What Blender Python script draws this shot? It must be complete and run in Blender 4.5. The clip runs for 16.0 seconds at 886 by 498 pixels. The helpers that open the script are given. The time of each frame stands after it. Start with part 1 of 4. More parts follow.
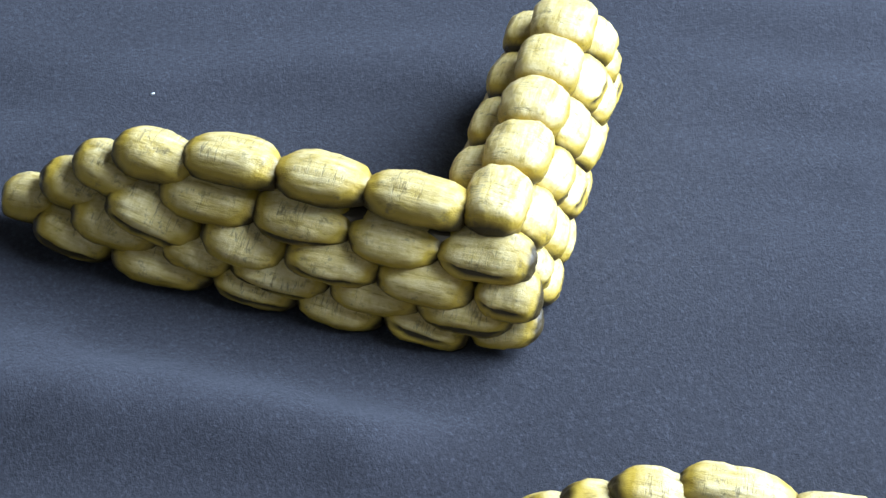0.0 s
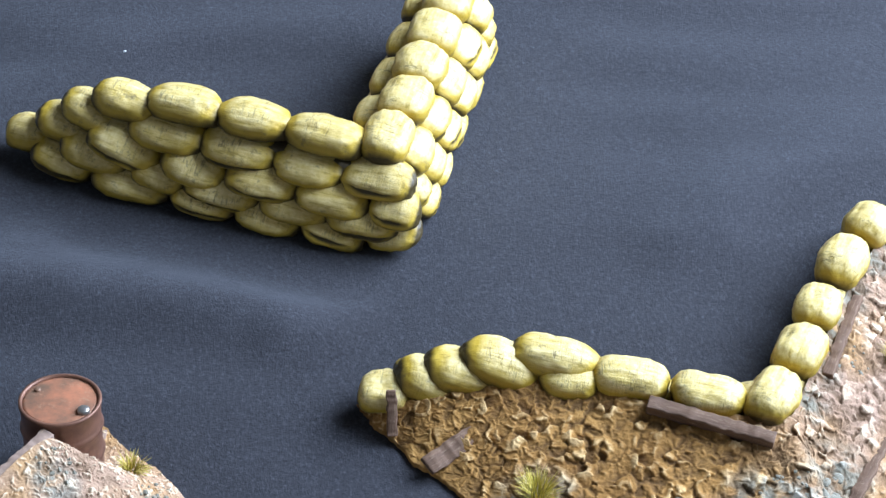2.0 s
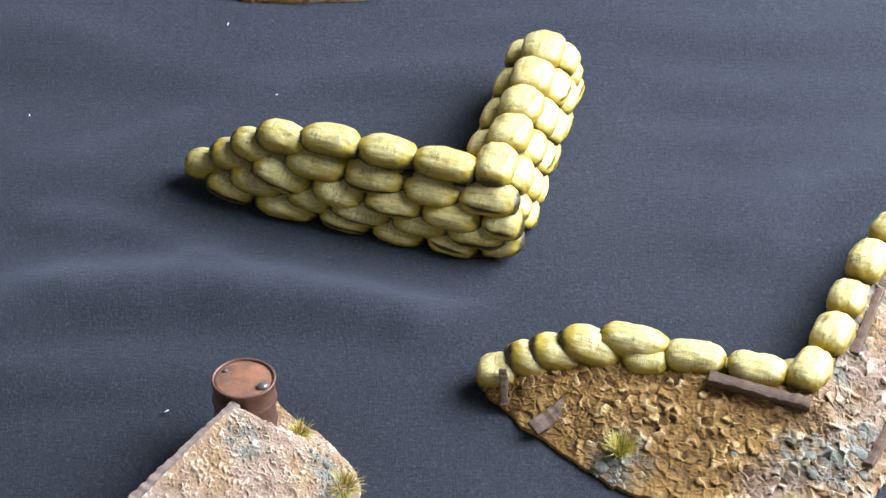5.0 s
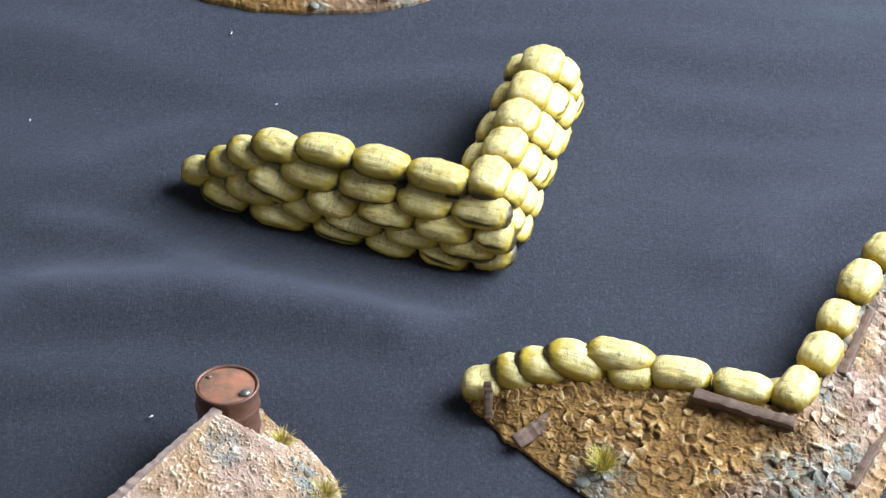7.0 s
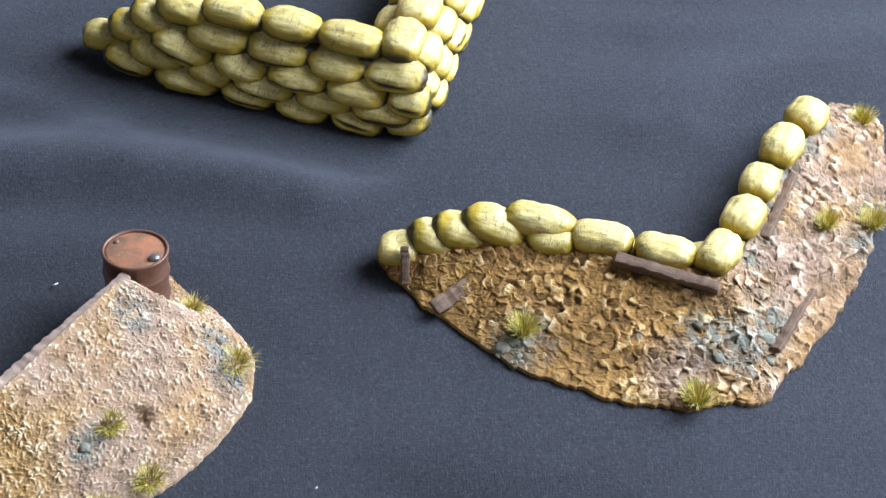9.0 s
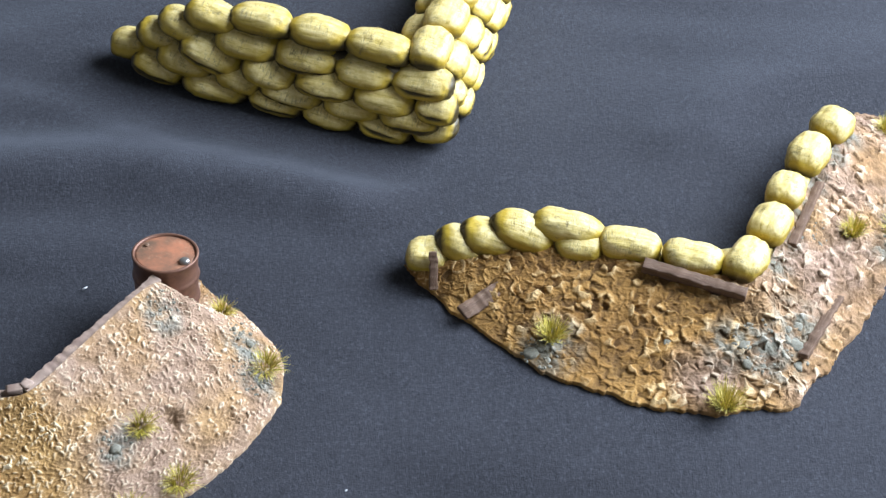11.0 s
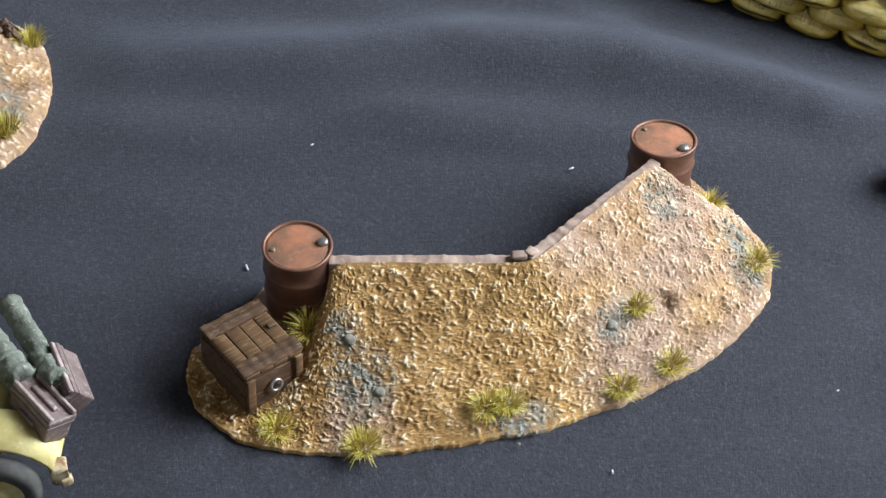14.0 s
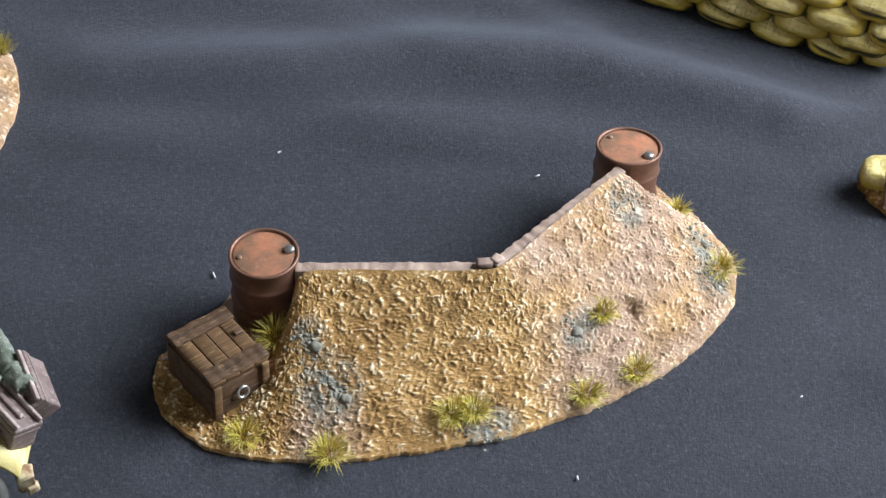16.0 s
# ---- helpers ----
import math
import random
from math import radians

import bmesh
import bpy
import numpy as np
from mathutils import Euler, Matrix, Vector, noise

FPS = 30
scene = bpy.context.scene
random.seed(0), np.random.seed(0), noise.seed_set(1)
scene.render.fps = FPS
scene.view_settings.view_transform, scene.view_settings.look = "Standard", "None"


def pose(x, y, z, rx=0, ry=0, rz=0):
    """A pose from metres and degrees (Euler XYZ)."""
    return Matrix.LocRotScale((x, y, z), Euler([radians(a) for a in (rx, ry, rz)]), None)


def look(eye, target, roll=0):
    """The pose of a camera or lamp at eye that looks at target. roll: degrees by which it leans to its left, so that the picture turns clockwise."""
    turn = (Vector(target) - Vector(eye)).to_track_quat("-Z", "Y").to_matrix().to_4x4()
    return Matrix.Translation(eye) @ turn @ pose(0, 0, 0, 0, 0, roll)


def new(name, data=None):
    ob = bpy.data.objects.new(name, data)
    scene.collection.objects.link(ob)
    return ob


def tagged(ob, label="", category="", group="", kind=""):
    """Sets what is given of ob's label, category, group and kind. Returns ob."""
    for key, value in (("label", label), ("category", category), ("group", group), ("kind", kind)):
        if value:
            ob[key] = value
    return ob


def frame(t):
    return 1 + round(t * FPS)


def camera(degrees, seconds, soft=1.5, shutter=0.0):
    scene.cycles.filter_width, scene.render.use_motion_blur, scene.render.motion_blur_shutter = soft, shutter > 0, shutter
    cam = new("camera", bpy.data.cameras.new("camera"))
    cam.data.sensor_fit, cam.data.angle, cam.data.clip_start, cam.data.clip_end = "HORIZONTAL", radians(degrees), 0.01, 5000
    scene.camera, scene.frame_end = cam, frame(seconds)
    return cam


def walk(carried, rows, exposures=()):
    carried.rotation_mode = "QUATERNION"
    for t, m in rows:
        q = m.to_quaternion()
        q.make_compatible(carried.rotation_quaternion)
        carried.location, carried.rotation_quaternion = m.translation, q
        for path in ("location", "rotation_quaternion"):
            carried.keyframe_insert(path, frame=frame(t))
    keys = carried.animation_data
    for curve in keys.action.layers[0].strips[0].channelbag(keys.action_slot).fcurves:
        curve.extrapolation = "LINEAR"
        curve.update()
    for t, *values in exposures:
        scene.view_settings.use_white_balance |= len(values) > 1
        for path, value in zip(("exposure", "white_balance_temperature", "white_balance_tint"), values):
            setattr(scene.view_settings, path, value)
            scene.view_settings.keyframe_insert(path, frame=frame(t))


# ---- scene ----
cam = camera(24.00, 16.0)
PATH = [
    (0.0, pose(0.05779, -0.13368, 0.19578, 48.210, 0, -8.737) @ pose(0, 0, 0, 0, 0, 1.934)),
    (0.5, pose(0.05300, -0.14117, 0.20442, 48.883, 0, -9.577) @ pose(0, 0, 0, 0, 0, 2.660)),
    (1.0, pose(0.05331, -0.16406, 0.22263, 48.110, 0, -8.942) @ pose(0, 0, 0, 0, 0, 2.779)),
    (1.5, pose(0.05559, -0.18408, 0.23305, 48.029, 0, -8.944) @ pose(0, 0, 0, 0, 0, 3.037)),
    (2.0, pose(0.06235, -0.20058, 0.24929, 46.858, 0, -9.342) @ pose(0, 0, 0, 0, 0, 2.889)),
    (2.5, pose(0.07247, -0.21859, 0.26053, 46.566, 0, -8.860) @ pose(0, 0, 0, 0, 0, 1.907)),
    (3.0, pose(0.07840, -0.23589, 0.27597, 45.999, 0, -8.146) @ pose(0, 0, 0, 0, 0, 0.812)),
    (3.5, pose(0.07145, -0.25136, 0.29613, 45.065, 0, -8.884) @ pose(0, 0, 0, 0, 0, 1.127)),
    (4.0, pose(0.07128, -0.25837, 0.30151, 44.883, 0, -8.510) @ pose(0, 0, 0, 0, 0, 1.071)),
    (4.5, pose(0.06548, -0.25729, 0.30278, 44.921, 0, -7.896) @ pose(0, 0, 0, 0, 0, 0.792)),
    (5.0, pose(0.05037, -0.25930, 0.30768, 46.755, 0, -6.004) @ pose(0, 0, 0, 0, 0, -0.128)),
    (5.2, pose(0.04929, -0.26086, 0.30934, 47.281, 0, -4.858) @ pose(0, 0, 0, 0, 0, -0.824)),
    (7.3, pose(0.06296, -0.26144, 0.30461, 47.300, 0, -4.327) @ pose(0, 0, 0, 0, 0, -0.071)),
    (7.5, pose(0.06329, -0.26080, 0.29832, 46.954, 0, -5.880) @ pose(0, 0, 0, 0, 0, 0.912)),
    (8.0, pose(0.06497, -0.25952, 0.29333, 45.769, 0, -7.891) @ pose(0, 0, 0, 0, 0, 2.077)),
    (8.5, pose(0.06416, -0.25973, 0.29324, 45.366, 0, -8.509) @ pose(0, 0, 0, 0, 0, 2.598)),
    (9.0, pose(0.05648, -0.25872, 0.29137, 44.912, 0, -8.672) @ pose(0, 0, 0, 0, 0, 2.780)),
    (9.2, pose(0.05579, -0.25925, 0.29193, 44.876, 0, -8.348) @ pose(0, 0, 0, 0, 0, 2.579)),
    (11.3, pose(0.05100, -0.26246, 0.28836, 45.810, 0, -8.453) @ pose(0, 0, 0, 0, 0, 2.950)),
    (11.5, pose(0.05034, -0.26217, 0.28887, 45.534, 0, -7.204) @ pose(0, 0, 0, 0, 0, 2.249)),
    (12.0, pose(0.01253, -0.26397, 0.28639, 44.840, 0, -4.451) @ pose(0, 0, 0, 0, 0, 3.004)),
    (12.5, pose(-0.00022, -0.27178, 0.27943, 45.567, 0, -0.151) @ pose(0, 0, 0, 0, 0, 1.359)),
    (13.0, pose(0.00022, -0.27026, 0.27654, 45.221, 0, 0.704) @ pose(0, 0, 0, 0, 0, 1.169)),
    (13.5, pose(0.00311, -0.27016, 0.27587, 44.925, 0, 0.733) @ pose(0, 0, 0, 0, 0, 1.661)),
    (14.0, pose(0.00272, -0.26944, 0.27614, 44.499, 0, 0.412) @ pose(0, 0, 0, 0, 0, 2.020)),
    (14.5, pose(0.00154, -0.26886, 0.27644, 44.247, 0, -0.009) @ pose(0, 0, 0, 0, 0, 2.432)),
    (15.0, pose(0.00248, -0.26953, 0.27684, 44.264, 0, 0.033) @ pose(0, 0, 0, 0, 0, 2.419)),
    (15.5, pose(0.00433, -0.26920, 0.27767, 44.281, 0, -0.147) @ pose(0, 0, 0, 0, 0, 2.497)),
    (16.0, pose(0.00409, -0.27028, 0.27752, 44.679, 0, -0.602) @ pose(0, 0, 0, 0, 0, 2.698)),
]
walk(cam, PATH, exposures=[(0.0, 0.1, 5500, 10), (1.5, 0.1, 5600, 10), (2.5, 0.04, 5750, 10), (4.0, 0.04, 5900, 10), (5.0, 0.08, 5950, 10), (8.5, 0.06, 5950, 10), (11.5, 0.08, 6150, 10), (12.5, 0.1, 6500, 10), (16.0, 0.18, 6500, 10)])

# ---- world and light: a room lit by one window ----
world = bpy.data.worlds.new("world")
scene.world = world
world.use_nodes = True
sky = world.node_tree.nodes.new("ShaderNodeTexSky")
sky.sky_type, sky.sun_disc = "NISHITA", False
sky.sun_elevation, sky.sun_rotation = radians(35), radians(60)
world.node_tree.links.new(sky.outputs[0], world.node_tree.nodes["Background"].inputs[0])
world.node_tree.nodes["Background"].inputs[1].default_value = 0.08

lamp = bpy.data.lights.new("window_daylight", "AREA")
lamp.shape, lamp.size, lamp.size_y = "RECTANGLE", 0.60, 0.50
lamp.energy, lamp.color = 18.6, (0.86, 0.93, 1.0)
lamp_ob = new("window_daylight", lamp)
lamp_ob.matrix_world = look((0.61, 0.20, 0.42), (0.06, 0.03, 0.0))

MM = 0.001
rng = random.Random(7)


# ---- building helpers ----
def thing(name, x, y, label, category, group="", z=0.0):
    ob = new(name)
    ob.empty_display_size = 0.005
    ob.location = (x * MM, y * MM, z * MM)
    return tagged(ob, label, category, group)


def link(name, me, parent, m=None, label=""):
    """One mesh object under a thing or a part; m is its pose in the world, in millimetres."""
    ob = new(name, me)
    m = m or Matrix()
    m = Matrix.Translation(m.translation * MM) @ m.to_3x3().to_4x4()
    if parent:
        ob.parent = parent
        base = Vector(parent.location)
        if parent.parent:
            base = base + Vector(parent.parent.location)
        m = Matrix.Translation(-base) @ m
    ob.matrix_basis = m
    if label:
        ob["label"] = label
    return ob


def finish(name, bm, material, smooth=True):
    me = bpy.data.meshes.new(name)
    bmesh.ops.scale(bm, vec=(MM, MM, MM), verts=bm.verts)
    bmesh.ops.recalc_face_normals(bm, faces=bm.faces)
    bm.to_mesh(me)
    bm.free()
    me.materials.append(material)
    if smooth:
        me.polygons.foreach_set("use_smooth", [True] * len(me.polygons))
    return me


def part(name, bm, material, parent, label="", m=None, smooth=True):
    return link(name, finish(name, bm, material, smooth), parent, m, label)


def box(bm, x, y, z, sx, sy, sz, rz=0.0, bevel=0.15, rough=0.0, tilt=(0, 0)):
    """A bevelled, slightly uneven block, centred at x, y, z."""
    b = bmesh.new()
    bmesh.ops.create_cube(b, size=1)
    bmesh.ops.scale(b, vec=(sx, sy, sz), verts=b.verts)
    if bevel:
        bmesh.ops.bevel(b, geom=b.edges[:], offset=bevel, segments=2, affect="EDGES", profile=0.6)
    for v in b.verts:
        v.co += Vector([rng.uniform(-rough, rough) for _ in range(3)])
    bmesh.ops.transform(b, matrix=pose(x, y, z, tilt[0], tilt[1], rz), verts=b.verts)
    merge(bm, b)


def ragged(bm, x, y, z, sx, sy, sz, rz=0.0, amount=0.2, cuts=40):
    """A plank whose long edges are chipped and uneven, centred at x, y, z."""
    b = bmesh.new()
    bmesh.ops.create_cube(b, size=1)
    bmesh.ops.scale(b, vec=(sx, sy, sz), verts=b.verts)
    bmesh.ops.bevel(b, geom=b.edges[:], offset=0.22, segments=2, affect="EDGES", profile=0.6)
    bmesh.ops.subdivide_edges(b, edges=[e for e in b.edges if abs(e.verts[0].co.x - e.verts[1].co.x) > sx * 0.6], cuts=cuts, use_grid_fill=True)
    o = Vector((x, y, z)) * 0.37
    for v in b.verts:
        q = v.co * 0.8 + o
        v.co += Vector((0, noise.noise(q), noise.noise(q + Vector((7, 3, 1))))) * amount + Vector((0, 0, noise.noise(q * 2.7))) * amount * 0.6
    bmesh.ops.transform(b, matrix=pose(x, y, z, 0, 0, rz), verts=b.verts)
    merge(bm, b)


def merge(bm, b):
    me = bpy.data.meshes.new("tmp")
    b.to_mesh(me)
    b.free()
    bm.from_mesh(me)
    bpy.data.meshes.remove(me)


def lathe(bm, profile, n=48, m=None):
    """A solid of revolution round z from (radius, height) pairs."""
    b = bmesh.new()
    rings = []
    for r, h in profile:
        if r < 1e-6:
            rings.append([b.verts.new((0, 0, h))])
        else:
            rings.append([b.verts.new((r * math.cos(2 * math.pi * k / n), r * math.sin(2 * math.pi * k / n), h)) for k in range(n)])
    for a, c in zip(rings, rings[1:]):
        for k in range(n):
            q = (k + 1) % n
            if len(a) == 1 and len(c) > 1:
                b.faces.new((a[0], c[k], c[q]))
            elif len(c) == 1 and len(a) > 1:
                b.faces.new((a[k], a[q], c[0]))
            elif len(a) > 1:
                b.faces.new((a[k], a[q], c[q], c[k]))
    if m:
        bmesh.ops.transform(b, matrix=m, verts=b.verts)
    merge(bm, b)


# ---- materials ----
class Nodes:
    def __init__(self, name):
        self.mat = bpy.data.materials.new(name)
        self.mat.use_nodes = True
        self.t = self.mat.node_tree
        self.bsdf = self.t.nodes["Principled BSDF"]

    def add(self, kind, **kw):
        n = self.t.nodes.new("ShaderNode" + kind)
        for k, v in kw.items():
            n.inputs[k].default_value = v
        return n

    def to(self, a, b):
        self.t.links.new(a, b)

    def coords(self):
        if not hasattr(self, "tc"):
            self.tc = self.add("TexCoord")
        return self.tc.outputs["Object"]

    def noise(self, scale, detail=4.0, rough=0.6, at=None):
        n = self.add("TexNoise", Scale=scale, Detail=detail, Roughness=rough)
        self.to(at or self.coords(), n.inputs["Vector"])
        return n.outputs["Fac"]

    def ramp(self, fac, *stops):
        n = self.add("ValToRGB")
        e = n.color_ramp.elements
        while len(e) < len(stops):
            e.new(0.5)
        for q, (p, c) in zip(e, stops):
            q.position = p
            q.color = (*c, 1) if isinstance(c, tuple) else (c, c, c, 1)
        self.to(fac, n.inputs[0])
        return n.outputs[0]

    def mix(self, fac, a, b, mode="MIX"):
        n = self.t.nodes.new("ShaderNodeMix")
        n.data_type, n.blend_type = "RGBA", mode
        for v, s in ((fac, n.inputs[0]), (a, n.inputs[6]), (b, n.inputs[7])):
            if isinstance(v, (int, float)):
                s.default_value = v
            elif isinstance(v, tuple):
                s.default_value = (*v, 1)
            else:
                self.to(v, s)
        return n.outputs[2]

    def math(self, op, a, b=0.0):
        n = self.t.nodes.new("ShaderNodeMath")
        n.operation = op
        for v, s in ((a, n.inputs[0]), (b, n.inputs[1])):
            if isinstance(v, (int, float)):
                s.default_value = v
            else:
                self.to(v, s)
        return n.outputs[0]

    def attr(self, name):
        n = self.add("Attribute")
        n.attribute_name = name
        return n.outputs["Fac"]

    def random(self):
        return self.add("ObjectInfo").outputs["Random"]

    def bump(self, h, strength, dist, prev=None):
        n = self.add("Bump", Strength=strength, Distance=dist)
        self.to(h, n.inputs["Height"])
        if prev:
            self.to(prev, n.inputs["Normal"])
        return n.outputs[0]

    def done(self, color=None, rough=0.8, normal=None, metal=0.0, spec=0.5):
        for v, s in ((color, "Base Color"), (rough, "Roughness"), (metal, "Metallic"), (spec, "Specular IOR Level")):
            if isinstance(v, (int, float)):
                self.bsdf.inputs[s].default_value = v
            elif isinstance(v, tuple):
                self.bsdf.inputs[s].default_value = (*v, 1)
            elif v is not None:
                self.to(v, self.bsdf.inputs[s])
        if normal:
            self.to(normal, self.bsdf.inputs["Normal"])
        return self.mat


def painted_bag():
    n = Nodes("painted_sandbag")
    # each bag takes its own piece of the pattern
    shift = n.add("VectorMath")
    n.to(n.coords(), shift.inputs[0])
    n.to(n.random(), shift.inputs[1])
    n.coords = lambda: shift.outputs[0]
    big = n.noise(160, 3)
    fine = n.noise(1100, 5, 0.7)
    mp = n.add("Mapping")
    mp.inputs["Scale"].default_value = (0.2, 2.0, 2.0)
    n.to(n.coords(), mp.inputs["Vector"])
    along = n.noise(700, 5, 0.7, mp.outputs[0])
    mq = n.add("Mapping")
    mq.inputs["Scale"].default_value = (2.6, 0.25, 0.4)
    n.to(n.coords(), mq.inputs["Vector"])
    cross = n.noise(560, 4, 0.6, mq.outputs[0])
    base = n.ramp(big, (0.3, (0.43, 0.298, 0.030)), (0.7, (0.57, 0.41, 0.055)))
    base = n.mix(n.math("MULTIPLY", n.random(), 0.35), base, (0.49, 0.35, 0.035))
    # the cast weave: ribs across in some patches, threads along in others
    where = n.ramp(n.noise(150, 2), (0.54, 0.0), (0.62, 1.0))
    ribs = n.add("TexWave", Scale=560.0, Distortion=3.5)
    ribs.inputs["Detail Scale"].default_value = 2.0
    n.to(n.coords(), ribs.inputs["Vector"])
    rib = n.math("MULTIPLY", ribs.outputs["Fac"], where)
    # dry-brushed cream over the raised weave; dark wash plus painted-in shade in the seams
    fib = n.math("ADD", n.math("MULTIPLY", along, 0.92), n.math("MULTIPLY", cross, 0.08))
    rub = n.math("ADD", n.math("ADD", n.math("MULTIPLY", fib, 0.6), n.math("MULTIPLY", fine, 0.4)), n.math("MULTIPLY", rib, 0.03))
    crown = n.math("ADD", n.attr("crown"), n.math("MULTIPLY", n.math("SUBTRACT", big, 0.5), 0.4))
    # cream grows towards the bag's top, painting in the light from above
    brush = n.math("MULTIPLY", n.ramp(rub, (0.40, 0.25), (0.60, 1.0)), n.ramp(crown, (0.76, 0.0), (1.0, 0.95)))
    col = n.mix(brush, base, (0.80, 0.675, 0.34))
    col = n.mix(n.math("MULTIPLY", n.ramp(along, (0.34, 1.0), (0.42, 0.0)), 0.35), col, (0.11, 0.08, 0.02))
    patch = n.ramp(n.noise(260, 3), (0.47, 0.0), (0.57, 1.0))
    thin = n.math("ABSOLUTE", n.math("SUBTRACT", n.noise(430, 3, 0.6, mq.outputs[0]), 0.5))
    line = n.math("MULTIPLY", n.math("MULTIPLY", n.ramp(thin, (0.006, 0.55), (0.026, 0.0)), patch), n.ramp(crown, (0.90, 0.0), (1.0, 1.0)))
    col = n.mix(line, col, (0.08, 0.06, 0.025))
    col = n.mix(n.ramp(n.noise(520, 6, 0.8), (0.57, 0.0), (0.65, 0.6)), col, (0.16, 0.13, 0.06))
    # undersides, ends and slits darkened: wash and painted-in shade
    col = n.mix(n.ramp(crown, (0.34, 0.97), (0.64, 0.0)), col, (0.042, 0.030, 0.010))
    h = n.math("ADD", n.math("ADD", n.math("MULTIPLY", fib, 0.9), n.math("MULTIPLY", fine, 0.35)), n.math("SUBTRACT", n.math("MULTIPLY", rib, 0.08), n.math("MULTIPLY", line, 0.5)))
    n.bsdf.inputs["Coat Weight"].default_value = 0.2
    n.bsdf.inputs["Coat Roughness"].default_value = 0.36
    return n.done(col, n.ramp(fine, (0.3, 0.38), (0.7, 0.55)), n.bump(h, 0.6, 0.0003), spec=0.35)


def earth(name, dark, mid, light, stain, low, high):
    n = Nodes(name)
    blot = n.noise(55, 3)
    grain = n.noise(1300, 5, 0.7)
    base = n.ramp(blot, (0.33, dark), (0.66, mid))
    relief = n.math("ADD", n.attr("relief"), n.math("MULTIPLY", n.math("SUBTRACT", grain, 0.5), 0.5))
    st = n.math("MULTIPLY", n.attr("stain"), n.ramp(n.noise(330, 4), (0.4, 0.1), (0.55, 1.0)))
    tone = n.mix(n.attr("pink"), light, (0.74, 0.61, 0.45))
    col = n.mix(n.math("MULTIPLY", n.attr("pink"), n.ramp(n.noise(75, 3), (0.38, 0.3), (0.6, 0.8))), base, (0.335, 0.238, 0.192))
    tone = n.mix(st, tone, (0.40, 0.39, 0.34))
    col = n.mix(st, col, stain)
    # pale dry-brush on the peaks; dark hollows paint in the shade between crumbs
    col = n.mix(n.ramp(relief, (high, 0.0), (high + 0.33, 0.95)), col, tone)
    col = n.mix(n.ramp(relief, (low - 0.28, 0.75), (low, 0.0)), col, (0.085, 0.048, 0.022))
    return n.done(col, 0.85, n.bump(grain, 0.6, 0.0003), spec=0.2)


def simple(name, c0, c1, scale=300, rough=0.7, bump=0.3, metal=0.0, dist=0.0002, spec=0.4, stretch=None, wear=None):
    n = Nodes(name)
    at = None
    if stretch:
        mp = n.add("Mapping")
        mp.inputs["Scale"].default_value = stretch
        n.to(n.coords(), mp.inputs["Vector"])
        at = mp.outputs[0]
    a = n.noise(scale, 5, 0.65, at)
    b = n.noise(scale * 5, 4, 0.7, at)
    col = n.mix(n.ramp(a, (0.35, 0.0), (0.65, 1.0)), c0, c1)
    if wear:
        col = n.mix(n.ramp(b, (0.56, 0.0), (0.7, 0.8)), col, wear)
    return n.done(col, rough, n.bump(n.math("ADD", a, n.math("MULTIPLY", b, 0.5)), bump, dist), metal, spec)


def cloth_material():
    n = Nodes("black_cloth")
    mp = n.add("Mapping")
    mp.inputs["Scale"].default_value = (1.0, 0.62, 1.0)
    n.to(n.coords(), mp.inputs["Vector"])
    at = mp.outputs[0]
    fuzz = n.noise(2600, 3, 0.8, at)
    flecks = n.noise(1900, 4, 0.75, at)
    blot = n.noise(9, 4)
    col = n.mix(n.ramp(blot, (0.3, 0.0), (0.7, 1.0)), (0.022, 0.022, 0.028), (0.034, 0.0345, 0.043))
    col = n.mix(n.ramp(flecks, (0.50, 0.0), (0.78, 0.5)), col, (0.105, 0.111, 0.142))
    col = n.mix(n.ramp(n.noise(1500, 2, 0.5, at), (0.3, 0.45), (0.48, 0.0)), col, (0.010, 0.010, 0.014))
    # light along the fold ridges, painted in as a paler grey
    col = n.mix(n.math("MULTIPLY", n.attr("fold_light"), n.ramp(n.noise(120, 4), (0.3, 0.1), (0.7, 0.35))), col, (0.085, 0.09, 0.112))
    n.bsdf.inputs["Sheen Weight"].default_value = 0.18
    n.bsdf.inputs["Sheen Roughness"].default_value = 0.5
    n.bsdf.inputs["Sheen Tint"].default_value = (0.75, 0.85, 1.0, 1)
    return n.done(col, 0.9, n.bump(fuzz, 0.7, 0.0003), spec=0.15)


def wood_material(name, c0, c1, wear):
    return simple(name, c0, c1, 260, 0.75, 0.6, stretch=(0.25, 3.0, 3.0), wear=wear)


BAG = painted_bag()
# dark filler colour that paints the shade between sandbags
GAP_SHADE = simple("dark_gap_shade", (0.03, 0.022, 0.01), (0.06, 0.045, 0.02), 300, 0.8, 0.3)
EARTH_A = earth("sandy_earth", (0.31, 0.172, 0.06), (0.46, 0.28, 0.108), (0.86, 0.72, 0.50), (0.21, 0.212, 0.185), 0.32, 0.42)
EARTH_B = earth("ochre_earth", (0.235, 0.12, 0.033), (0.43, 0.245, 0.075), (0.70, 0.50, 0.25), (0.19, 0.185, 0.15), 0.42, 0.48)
BOARD = simple("brown_painted_edge", (0.24, 0.165, 0.135), (0.40, 0.30, 0.245), 200, 0.8, 0.5, wear=(0.5, 0.36, 0.25))
BOARD_CHIP = simple("chipped_cream_paint", (0.22, 0.12, 0.06), (0.66, 0.57, 0.36), 330, 0.7, 0.5, wear=(0.74, 0.68, 0.5))
RUST_TOP = simple("rusty_drum_lid", (0.50, 0.20, 0.11), (0.17, 0.11, 0.075), 150, 0.5, 0.3, 0.2, wear=(0.40, 0.24, 0.15))
